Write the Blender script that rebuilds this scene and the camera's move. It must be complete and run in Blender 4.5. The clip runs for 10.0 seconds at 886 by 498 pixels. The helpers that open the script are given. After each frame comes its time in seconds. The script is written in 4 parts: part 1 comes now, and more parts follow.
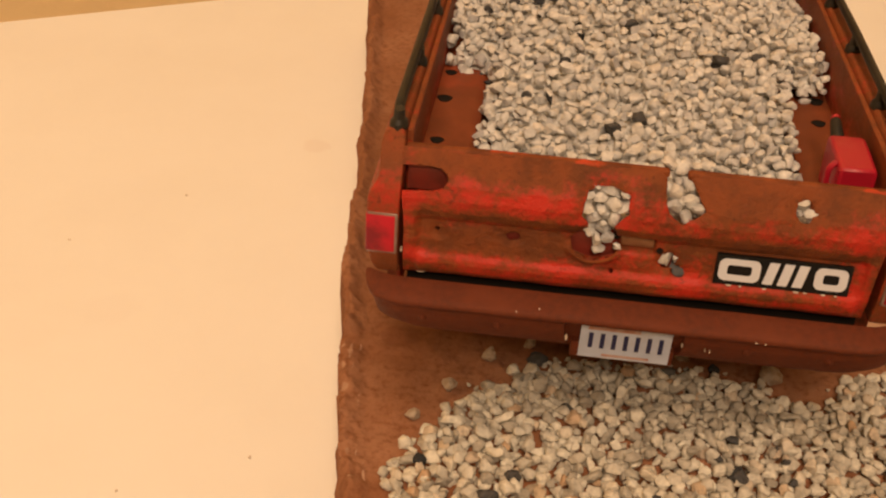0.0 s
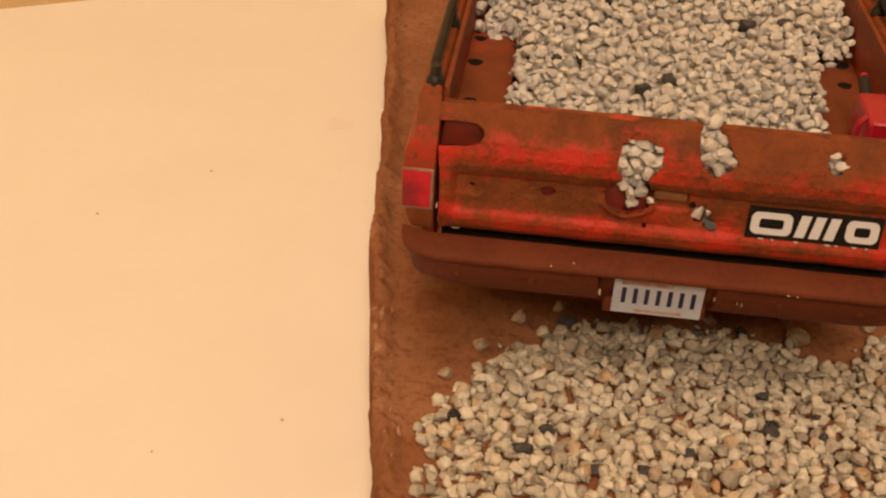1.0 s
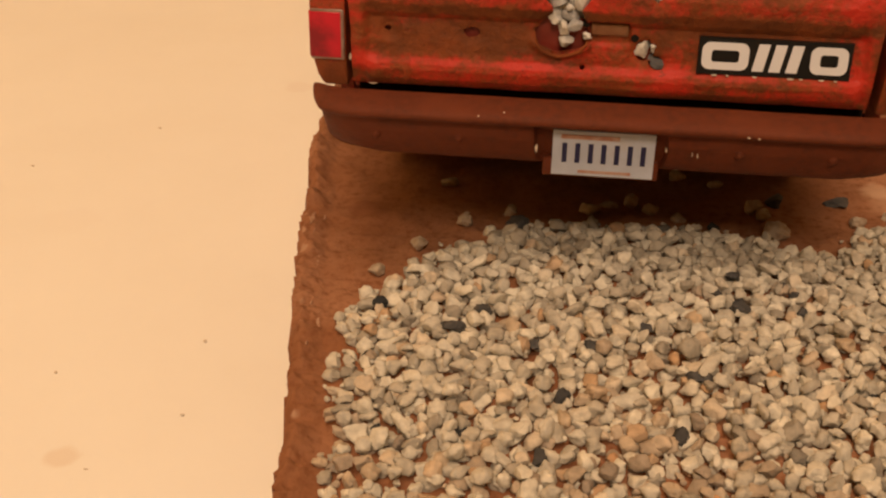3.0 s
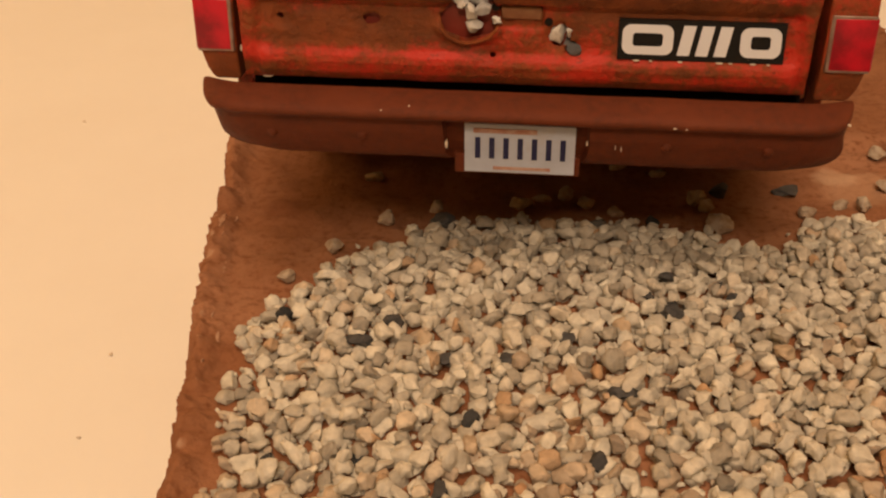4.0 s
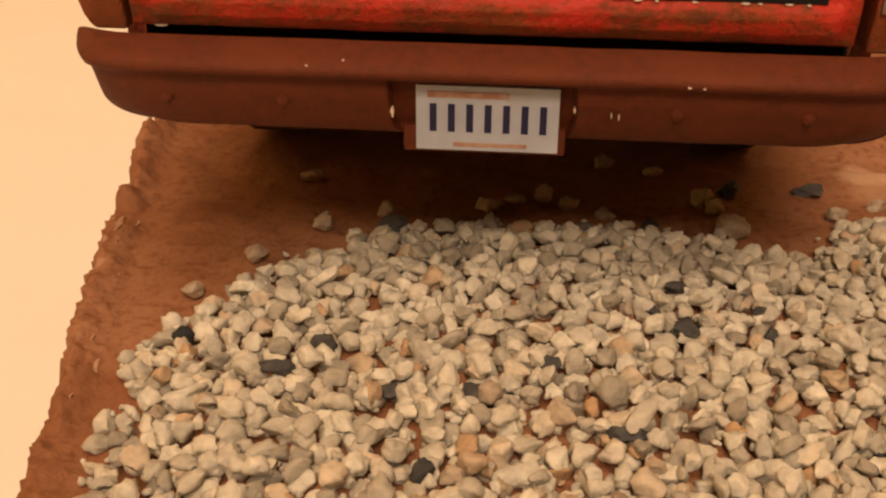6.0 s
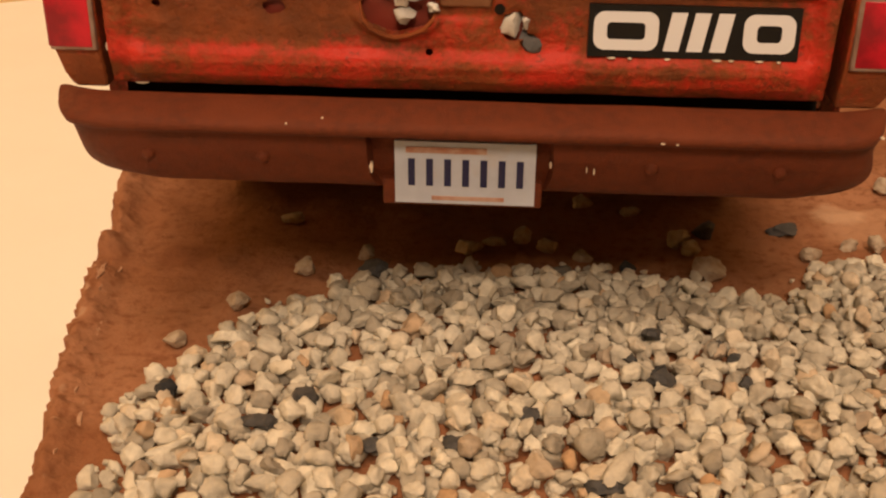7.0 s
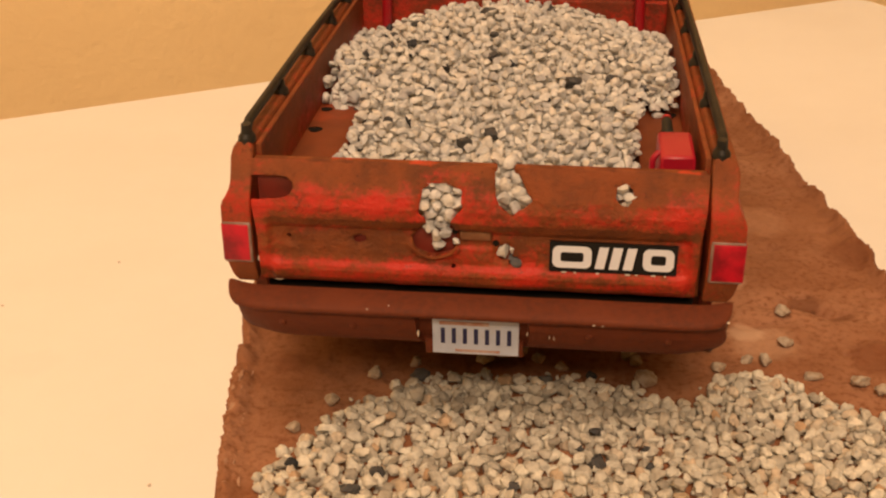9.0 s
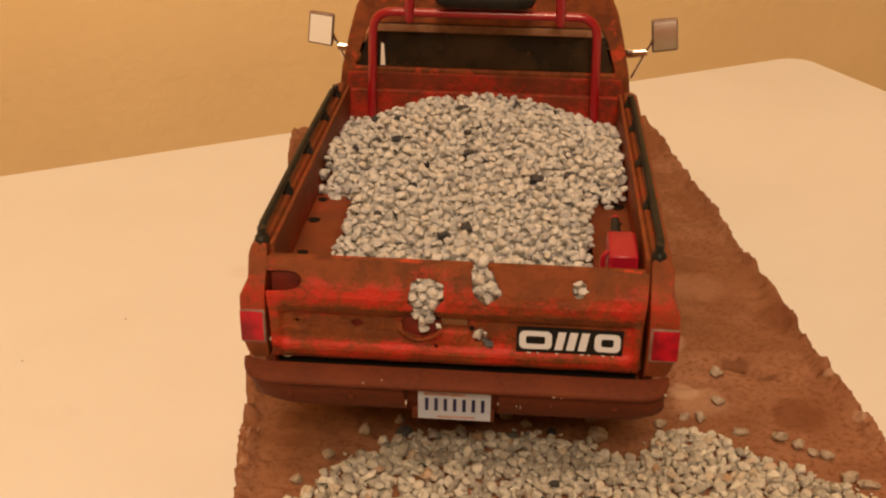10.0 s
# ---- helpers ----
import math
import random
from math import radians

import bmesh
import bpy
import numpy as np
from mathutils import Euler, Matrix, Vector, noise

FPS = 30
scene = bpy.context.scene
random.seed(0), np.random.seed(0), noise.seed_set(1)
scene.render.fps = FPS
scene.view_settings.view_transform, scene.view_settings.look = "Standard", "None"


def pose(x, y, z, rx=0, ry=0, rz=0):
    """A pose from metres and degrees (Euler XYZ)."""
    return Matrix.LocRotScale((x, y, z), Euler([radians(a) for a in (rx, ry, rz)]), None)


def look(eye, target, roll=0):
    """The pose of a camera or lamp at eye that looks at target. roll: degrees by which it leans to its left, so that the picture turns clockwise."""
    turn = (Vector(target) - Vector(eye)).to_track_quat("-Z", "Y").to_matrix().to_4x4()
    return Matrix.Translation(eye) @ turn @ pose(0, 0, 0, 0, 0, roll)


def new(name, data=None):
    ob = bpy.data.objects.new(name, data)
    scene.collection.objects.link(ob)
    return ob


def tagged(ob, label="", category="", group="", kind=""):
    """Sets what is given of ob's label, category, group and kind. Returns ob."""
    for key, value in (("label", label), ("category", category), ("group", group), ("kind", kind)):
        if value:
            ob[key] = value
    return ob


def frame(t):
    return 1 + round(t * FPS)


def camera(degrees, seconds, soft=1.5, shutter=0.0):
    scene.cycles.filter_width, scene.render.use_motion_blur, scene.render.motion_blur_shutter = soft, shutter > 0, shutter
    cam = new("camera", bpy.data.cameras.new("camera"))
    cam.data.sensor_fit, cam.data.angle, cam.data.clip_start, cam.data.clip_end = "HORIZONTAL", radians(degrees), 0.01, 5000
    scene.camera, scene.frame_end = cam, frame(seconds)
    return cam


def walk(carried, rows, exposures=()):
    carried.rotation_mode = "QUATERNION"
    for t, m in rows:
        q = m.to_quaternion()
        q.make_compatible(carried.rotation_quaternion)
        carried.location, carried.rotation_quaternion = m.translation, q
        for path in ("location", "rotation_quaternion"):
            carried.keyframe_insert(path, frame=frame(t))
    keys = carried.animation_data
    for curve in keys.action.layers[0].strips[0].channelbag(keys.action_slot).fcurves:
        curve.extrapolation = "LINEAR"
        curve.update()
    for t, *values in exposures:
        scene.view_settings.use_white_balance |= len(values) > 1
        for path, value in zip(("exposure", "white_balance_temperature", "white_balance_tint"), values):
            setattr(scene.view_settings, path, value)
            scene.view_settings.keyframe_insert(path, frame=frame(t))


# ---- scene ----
S = 0.04  # the model truck is 1:25; all numbers below are in metres of the full-size truck
cam = camera(42.0, 10.0, soft=2.2)
PATH = [
    (0, (-0.41, -3.69, 3.267), (-0.557, -2.02, 2.176), 2.7),
    (0.5, (-0.596, -3.927, 3.111), (-0.727, -2.244, 2.038), 3.1),
    (1, (-0.508, -3.853, 3.143), (-0.662, -2.18, 2.057), 2.4),
    (1.5, (-0.431, -4.058, 2.913), (-0.592, -2.396, 1.812), 2.3),
    (2, (-0.303, -4.022, 2.695), (-0.464, -2.348, 1.611), 1.7),
    (2.2, (-0.311, -3.925, 2.646), (-0.449, -2.222, 1.606), 2.1),
    (3.3, (0.051, -3.786, 2.087), (-0.186, -2.039, 1.143), -0.5),
    (3.5, (0.125, -3.801, 2.231), (-0.067, -2.072, 1.245), -0.7),
    (4, (0.13, -3.432, 2.096), (-0.072, -1.702, 1.113), -1.0),
    (4.5, (0.112, -3.111, 1.935), (-0.087, -1.37, 0.972), -0.7),
    (5, (0.123, -2.896, 1.818), (-0.045, -1.143, 0.871), -0.5),
    (5.2, (0.164, -2.889, 1.716), (-0.017, -1.107, 0.827), -0.0),
    (6.3, (0.079, -2.729, 1.575), (-0.055, -0.955, 0.661), -0.2),
    (6.5, (0.071, -2.738, 1.583), (-0.056, -0.955, 0.684), -0.1),
    (7, (0.115, -2.747, 1.686), (-0.007, -0.961, 0.795), -0.3),
    (7.5, (0.019, -2.732, 1.941), (-0.083, -0.971, 0.999), -0.5),
    (8, (0.063, -2.86, 2.198), (-0.048, -1.124, 1.211), -1.0),
    (8.5, (0.265, -3.211, 2.563), (0.064, -1.489, 1.566), -2.2),
    (9, (0.348, -4.082, 2.993), (0.133, -2.311, 2.091), -1.3),
    (9.5, (0.17, -4.726, 3.365), (0.014, -2.938, 2.485), -0.2),
    (10, (0.319, -4.708, 3.68), (0.171, -2.92, 2.796), -0.2),
]
walk(cam, [(t, look(Vector(eye) * S, Vector(target) * S, roll)) for t, eye, target, roll in PATH],
     [(0, -0.05), (1.0, -0.10), (3.5, -0.15), (4.5, -0.12), (5.0, 0.02), (6.5, 0.06), (7.0, 0.12), (7.5, 0.22), (8.5, 0.24), (9.0, 0.12), (9.5, -0.07), (10.0, -0.14)])

# ---------------------------------------------------------------- light
TABLE_Z = -0.44
world = bpy.data.worlds.new("world")
scene.world = world
world.use_nodes = True
world.node_tree.nodes["Background"].inputs[0].default_value = (1.0, 0.72, 0.45, 1)
world.node_tree.nodes["Background"].inputs[1].default_value = 0.0
WARM = (1.0, 0.675, 0.437)


def area_lamp(name, eye, target, size, power):
    data = bpy.data.lights.new(name, "AREA")
    data.shape, data.size, data.energy, data.color = "DISK", size, power, WARM
    ob = new(name, data)
    ob.matrix_world = look(eye, target)
    return ob


LAMP = Vector((-0.04, -0.55, 1.57))
area_lamp("ceiling_lamp_light", LAMP + Vector((0, 0, -0.03)), (0, 0.0, 0), 0.60, 13.0)
area_lamp("room_lamp_light", (0.12, -1.44, 1.33), (0, 0.1, 0), 0.45, 21.0)

# ---------------------------------------------------------------- helpers
BASE = {}


def thing(name, base, label="", category="", group="", kind="", turn=(0, 0, 0)):
    ob = new(name)
    ob.empty_display_size = 0.01
    ob.matrix_basis = pose(base[0] * S, base[1] * S, base[2] * S, *turn)
    BASE[ob.name] = Vector(base)
    return tagged(ob, label, category, group, kind)


def mesh_of(name, bm, base, smooth):
    bmesh.ops.recalc_face_normals(bm, faces=bm.faces)
    bm.transform(Matrix.Scale(S, 4) @ Matrix.Translation(-Vector(base)))
    for f in bm.faces:
        f.smooth = smooth
    me = bpy.data.meshes.new(name)
    bm.to_mesh(me)
    bm.free()
    return me


def part(name, bm, material, parent, label="", smooth=True, bevel=0.0, sharp=35):
    """Links a bmesh, in truck metres, as one mesh under a thing or a part."""
    base = BASE[parent.name]
    ob = new(name, mesh_of(name, bm, base, smooth))
    ob.data.materials.append(material)
    ob.parent = parent
    BASE[ob.name] = base
    if bevel:
        mod = ob.modifiers.new("bevel", "BEVEL")
        mod.width, mod.segments, mod.limit_method, mod.angle_limit = bevel * S, 2, "ANGLE", radians(40)
    if smooth:
        ob.data.set_sharp_from_angle(angle=radians(sharp))
    if label:
        tagged(ob, label)
    return ob


def single(name, bm, material, base, label, category, kind="", group="", smooth=True, bevel=0.0, sharp=35):
    """A thing that is one mesh."""
    ob = new(name, mesh_of(name, bm, base, smooth))
    ob.location = Vector(base) * S
    ob.data.materials.append(material)
    BASE[ob.name] = Vector(base)
    if bevel:
        mod = ob.modifiers.new("bevel", "BEVEL")
        mod.width, mod.segments, mod.limit_method, mod.angle_limit = bevel * S, 2, "ANGLE", radians(40)
    if smooth:
        ob.data.set_sharp_from_angle(angle=radians(sharp))
    return tagged(ob, label, category, group, kind)


def box(x0, x1, y0, y1, z0, z1, bm=None):
    bm = bm or bmesh.new()
    v = [bm.verts.new(p) for p in ((x0, y0, z0), (x1, y0, z0), (x1, y1, z0), (x0, y1, z0), (x0, y0, z1), (x1, y0, z1), (x1, y1, z1), (x0, y1, z1))]
    for q in ((3, 2, 1, 0), (4, 5, 6, 7), (0, 1, 5, 4), (1, 2, 6, 5), (2, 3, 7, 6), (3, 0, 4, 7)):
        bm.faces.new([v[i] for i in q])
    return bm


def loft(rings, bm=None, closed=True, caps=True):
    """Skins rings of points that all have the same count."""
    bm = bm or bmesh.new()
    vs = [[bm.verts.new(p) for p in ring] for ring in rings]
    n = len(rings[0])
    for a, b in zip(vs, vs[1:]):
        for i in range(n if closed else n - 1):
            j = (i + 1) % n
            bm.faces.new((a[i], a[j], b[j], b[i]))
    if caps and closed:
        bm.faces.new(vs[0][::-1])
        bm.faces.new(vs[-1])
    return bm


def tube(points, radius, bm=None, sides=10, flat=1.0):
    """A round bar along a line of points."""
    pts = [Vector(p) for p in points]
    rings = []
    up = None
    for i, p in enumerate(pts):
        d = (pts[min(i + 1, len(pts) - 1)] - pts[max(i - 1, 0)]).normalized()
        if up is None:
            up = d.orthogonal().normalized()
        up = (up - d * up.dot(d)).normalized()
        side = d.cross(up)
        r = radius[i] if isinstance(radius, (list, tuple)) else radius
        rings.append([p + r * (math.cos(a) * up + flat * math.sin(a) * side) for a in (2 * math.pi * k / sides for k in range(sides))])
    return loft(rings, bm)


def curve_points(corners, radius, steps=5):
    """A polyline with rounded corners."""
    pts = [Vector(c) for c in corners]
    out = [pts[0]]
    for a, b, c in zip(pts, pts[1:], pts[2:]):
        u, v = (a - b).normalized(), (c - b).normalized()
        p, q = b + u * radius, b + v * radius
        for k in range(steps + 1):
            t = k / steps
            out.append((1 - t) ** 2 * p + 2 * t * (1 - t) * b + t * t * q)
    return out + [pts[-1]]


def smooth_step(a, b, x):
    t = min(max((x - a) / (b - a), 0), 1)
    return t * t * (3 - 2 * t)


def table_of(rows, v):
    """Value at v in rows of (v, value), on straight lines."""
    rows = sorted(rows)
    return float(np.interp(v, [r[0] for r in rows], [r[1] for r in rows]))


def stone_shapes(count, level, seed, cut=0.86, bulge=0.22):
    """Worn gravel: balls with a few flattened sides and blunt corners."""
    r = np.random.default_rng(seed)
    out = []
    for _ in range(count):
        bm = bmesh.new()
        bmesh.ops.create_icosphere(bm, subdivisions=level, radius=1.0)
        p = np.array([v.co[:] for v in bm.verts])
        faces = np.array([[v.index for v in f.verts] for f in bm.faces])
        bm.free()
        for _ in range(r.integers(6, 10)):
            n = r.normal(size=3)
            n /= np.linalg.norm(n)
            d = r.uniform(0.48, 0.82)
            over = np.maximum(p @ n - d, 0)
            p -= cut * over[:, None] * n
        shift = Vector(r.uniform(-9, 9, 3))
        rough = np.array([noise.noise(Vector(v) * 1.6 + shift) + 0.75 * noise.noise(Vector(v) * 3.3 + shift) + 0.42 * noise.noise(Vector(v) * 7.5 + shift) for v in p])
        p *= 1 + bulge * rough[:, None]
        if r.random() < 0.16:
            # long ones, some pinched in the middle
            p[:, 0] *= 1.45
            p[:, 1:] *= (0.80 + 0.16 * np.minimum(np.abs(p[:, :1]), 1))
        p /= np.abs(p).max(0).mean()
        out.append((p, faces))
    return out


# ---------------------------------------------------------------- materials
def material(name, colour, rough=0.6, metal=0.0, second=None, scale=40, detail=6, low=0.35, high=0.65, bump=0.0, bump_scale=300,
             third=None, third_scale=12, third_low=0.5, third_high=0.7, spec=0.5, coat=0.0, rough_var=0.0):
    """A node material: two noise mixes over a base colour, with fine relief. Scales are per metre of the real model."""
    mat = bpy.data.materials.new(name)
    mat.use_nodes = True
    tree = mat.node_tree
    bsdf = tree.nodes["Principled BSDF"]
    bsdf.inputs["Roughness"].default_value, bsdf.inputs["Metallic"].default_value = rough, metal
    bsdf.inputs["Specular IOR Level"].default_value = spec
    bsdf.inputs["Coat Weight"].default_value = coat
    co = tree.nodes.new("ShaderNodeTexCoord")

    def noise_node(sc, det, roughness=0.6):
        n = tree.nodes.new("ShaderNodeTexNoise")
        n.inputs["Scale"].default_value, n.inputs["Detail"].default_value, n.inputs["Roughness"].default_value = sc, det, roughness
        tree.links.new(co.outputs["Object"], n.inputs["Vector"])
        return n

    def ramp(src, lo, hi):
        r = tree.nodes.new("ShaderNodeMapRange")
        r.interpolation_type = "SMOOTHSTEP"
        r.inputs["From Min"].default_value, r.inputs["From Max"].default_value = lo, hi
        tree.links.new(src, r.inputs["Value"])
        return r.outputs[0]

    def mix(fac, a, b):
        m = tree.nodes.new("ShaderNodeMix")
        m.data_type = "RGBA"
        tree.links.new(fac, m.inputs[0])
        for sock, v in ((m.inputs[6], a), (m.inputs[7], b)):
            if isinstance(v, tuple):
                sock.default_value = (*v, 1)
            else:
                tree.links.new(v, sock)
        return m.outputs[2]

    out = colour
    if second:
        n = noise_node(scale, detail)
        out = mix(ramp(n.outputs[0], low, high), out, second)
    if third:
        n = noise_node(third_scale, 5)
        out = mix(ramp(n.outputs[0], third_low, third_high), out, third)
    if isinstance(out, tuple):
        bsdf.inputs["Base Color"].default_value = (*out, 1)
    else:
        tree.links.new(out, bsdf.inputs["Base Color"])
    if rough_var:
        n = noise_node(scale * 1.7, 5)
        r = tree.nodes.new("ShaderNodeMapRange")
        r.inputs["To Min"].default_value, r.inputs["To Max"].default_value = rough - rough_var, rough + rough_var
        tree.links.new(n.outputs[0], r.inputs["Value"])
        tree.links.new(r.outputs[0], bsdf.inputs["Roughness"])
    if bump:
        n = noise_node(bump_scale, 6, 0.65)
        b = tree.nodes.new("ShaderNodeBump")
        b.inputs["Strength"].default_value, b.inputs["Distance"].default_value = 1.0, bump
        tree.links.new(n.outputs[0], b.inputs["Height"])
        tree.links.new(b.outputs[0], bsdf.inputs["Normal"])
    return mat


def stone_material(name, colours):
    """Pebbles: each loose island takes a colour of its own."""
    mat = material(name, (0.5, 0.47, 0.42), rough=0.9, bump=0.00022, bump_scale=2000, spec=0.15)
    tree = mat.node_tree
    bsdf = tree.nodes["Principled BSDF"]
    geo = tree.nodes.new("ShaderNodeNewGeometry")
    ramp = tree.nodes.new("ShaderNodeValToRGB")
    ramp.color_ramp.interpolation = "LINEAR"
    els = ramp.color_ramp.elements
    for i, (pos, col) in enumerate(colours):
        e = els[i] if i < 2 else els.new(pos)
        e.position, e.color = pos, (*col, 1)
    tree.links.new(geo.outputs["Random Per Island"], ramp.inputs[0])
    co = tree.nodes.new("ShaderNodeTexCoord")
    n = tree.nodes.new("ShaderNodeTexNoise")
    n.inputs["Scale"].default_value, n.inputs["Detail"].default_value = 800, 5
    tree.links.new(co.outputs["Object"], n.inputs["Vector"])
    r = tree.nodes.new("ShaderNodeMapRange")
    r.inputs["From Min"].default_value, r.inputs["From Max"].default_value = 0.3, 0.7
    r.inputs["To Min"].default_value, r.inputs["To Max"].default_value = 0.78, 1.16
    tree.links.new(n.outputs[0], r.inputs["Value"])
    m = tree.nodes.new("ShaderNodeVectorMath")
    m.operation = "SCALE"
    tree.links.new(ramp.outputs[0], m.inputs[0])
    tree.links.new(r.outputs[0], m.inputs["Scale"])
    tree.links.new(m.outputs[0], bsdf.inputs["Base Color"])
    return mat


RUST = (0.120, 0.036, 0.010)
RED = (0.46, 0.024, 0.010)


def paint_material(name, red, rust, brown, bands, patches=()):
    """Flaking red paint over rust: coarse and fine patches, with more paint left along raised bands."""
    mat = material(name, red, rough=0.42, bump=0.00034, bump_scale=1500, spec=0.25)
    tree = mat.node_tree
    bsdf = tree.nodes["Principled BSDF"]
    co = tree.nodes.new("ShaderNodeTexCoord")

    def math_node(op, a, b):
        m = tree.nodes.new("ShaderNodeMath")
        m.operation = op
        for sock, v in zip(m.inputs, (a, b)):
            if isinstance(v, (int, float)):
                sock.default_value = v
            else:
                tree.links.new(v, sock)
        return m.outputs[0]

    def noise_at(scale, detail, offset=0.0):
        m = tree.nodes.new("ShaderNodeMapping")
        m.inputs["Location"].default_value = (offset, offset, offset)
        m.inputs["Scale"].default_value = (1, 1, 1.1)
        tree.links.new(co.outputs["Object"], m.inputs[0])
        n = tree.nodes.new("ShaderNodeTexNoise")
        n.inputs["Scale"].default_value, n.inputs["Detail"].default_value, n.inputs["Roughness"].default_value = scale, detail, 0.65
        tree.links.new(m.outputs[0], n.inputs["Vector"])
        return n.outputs[0]

    def ramp(src, lo, hi):
        r = tree.nodes.new("ShaderNodeMapRange")
        r.interpolation_type = "SMOOTHSTEP"
        r.inputs["From Min"].default_value, r.inputs["From Max"].default_value = lo, hi
        tree.links.new(src, r.inputs["Value"])
        return r.outputs[0]

    def mix(fac, a, b):
        m = tree.nodes.new("ShaderNodeMix")
        m.data_type = "RGBA"
        tree.links.new(fac, m.inputs[0])
        for sock, v in ((m.inputs[6], a), (m.inputs[7], b)):
            if isinstance(v, tuple):
                sock.default_value = (*v, 1)
            else:
                tree.links.new(v, sock)
        return m.outputs[2]

    sep = tree.nodes.new("ShaderNodeSeparateXYZ")
    tree.links.new(co.outputs["Object"], sep.inputs[0])
    wear = math_node("ADD", math_node("MULTIPLY", noise_at(95, 6), 0.46), math_node("MULTIPLY", noise_at(420, 6, 0.3), 0.34))
    wear = math_node("ADD", math_node("ADD", wear, math_node("MULTIPLY", noise_at(1300, 5, 0.5), 0.30)), -0.070)
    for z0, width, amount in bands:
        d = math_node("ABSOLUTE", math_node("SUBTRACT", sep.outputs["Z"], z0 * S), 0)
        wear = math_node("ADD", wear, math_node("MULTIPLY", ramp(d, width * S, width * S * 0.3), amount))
    for x0, z0, rx, rz, amount in patches:
        dx = math_node("MULTIPLY", math_node("SUBTRACT", sep.outputs["X"], x0 * S), 1 / (rx * S))
        dz = math_node("MULTIPLY", math_node("SUBTRACT", sep.outputs["Z"], z0 * S), 1 / (rz * S))
        r = math_node("SQRT", math_node("ADD", math_node("MULTIPLY", dx, dx), math_node("MULTIPLY", dz, dz)), 0)
        wear = math_node("ADD", wear, math_node("MULTIPLY", ramp(r, 1.5, 0.3), amount))
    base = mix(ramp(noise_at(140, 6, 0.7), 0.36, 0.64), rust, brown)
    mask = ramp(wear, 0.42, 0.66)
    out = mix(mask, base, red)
    speck = ramp(noise_at(950, 5, 0.2), 0.60, 0.67)
    out = mix(math_node("MULTIPLY", speck, 0.6), out, (0.08, 0.026, 0.010))
    tree.links.new(out, bsdf.inputs["Base Color"])
    # the paint that is left is shinier than the rust
    tree.links.new(math_node("MULTIPLY", mask, 0.13), bsdf.inputs["Coat Weight"])
    bsdf.inputs["Coat Roughness"].default_value = 0.38
    r = tree.nodes.new("ShaderNodeMapRange")
    r.inputs["From Min"].default_value, r.inputs["From Max"].default_value = 0.45, 0.65
    r.inputs["To Min"].default_value, r.inputs["To Max"].default_value = 0.60, 0.38
    tree.links.new(wear, r.inputs["Value"])
    tree.links.new(r.outputs[0], bsdf.inputs["Roughness"])
    return mat


# where the tailgate keeps its paint, and where rust has taken it: place, half sizes, amount
PATCHES = [(0.05, 0.94, 0.12, 0.05, 0.050), (-0.10, 1.08, 0.14, 0.03, 0.050), (0.30, 1.10, 0.10, 0.05, 0.040), (-0.65, 1.17, 0.12, 0.03, 0.030), (-0.80, 1.125, 0.10, 0.030, 0.115), (-0.58, 1.12, 0.14, 0.035, 0.044), (-0.37, 1.135, 0.10, 0.050, 0.115), (-0.255, 1.175, 0.035, 0.060, 0.088), (-0.03, 1.13, 0.06, 0.060, 0.061),
           (-0.10, 1.245, 0.16, 0.020, 0.061), (0.13, 1.06, 0.08, 0.035, 0.052), (0.79, 1.12, 0.07, 0.060, 0.096), (0.84, 0.95, 0.03, 0.12, 0.088), (-0.80, 0.86, 0.10, 0.035, 0.115),
           (-0.55, 0.872, 0.12, 0.015, 0.071), (-0.25, 0.872, 0.11, 0.014, 0.149), (0.10, 0.872, 0.14, 0.015, 0.105), (0.24, 0.90, 0.05, 0.060, 0.105), (0.79, 0.90, 0.03, 0.05, 0.123), (0.22, 0.82, 0.10, 0.025, 0.088),
           (0.62, 0.815, 0.16, 0.025, 0.071), (-0.84, 1.00, 0.03, 0.10, 0.071), (-0.45, 0.82, 0.25, 0.025, 0.052), (-0.50, 1.235, 0.26, 0.035, -0.108), (0.45, 1.20, 0.28, 0.080, -0.090), (0.48, 1.04, 0.20, 0.050, -0.090),
           (-0.45, 0.95, 0.22, 0.050, -0.099), (0.55, 0.845, 0.18, 0.015, -0.072), (-0.30, 1.055, 0.5, 0.016, -0.063), (-0.72, 0.975, 0.06, 0.03, -0.054)]
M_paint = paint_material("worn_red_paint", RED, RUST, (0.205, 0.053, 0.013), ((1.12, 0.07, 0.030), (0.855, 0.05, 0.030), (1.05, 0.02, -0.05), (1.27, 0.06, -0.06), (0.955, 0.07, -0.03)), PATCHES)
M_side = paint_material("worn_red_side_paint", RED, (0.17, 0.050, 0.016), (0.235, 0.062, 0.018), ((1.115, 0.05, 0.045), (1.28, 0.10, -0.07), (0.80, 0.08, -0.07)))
M_cab = paint_material("worn_red_cab_paint", RED, (0.12, 0.026, 0.010), (0.18, 0.034, 0.012), ((1.36, 0.13, 0.0), (1.20, 0.10, 0.03)))
M_rust = material("rusted_paint", (0.22, 0.058, 0.015), rough=0.55, second=(0.12, 0.033, 0.010), scale=260, third=(0.44, 0.055, 0.018), third_scale=140,
                  third_low=0.56, third_high=0.66, bump=0.00012, bump_scale=3000, rough_var=0.1, spec=0.2)
M_bumper = material("rusty_bumper", (0.126, 0.029, 0.0105), rough=0.62, second=(0.094, 0.024, 0.0095), scale=900, low=0.36, high=0.68, third=(0.138, 0.033, 0.012), third_scale=70, bump=0.00014, bump_scale=4000, rough_var=0.12, spec=0.22)
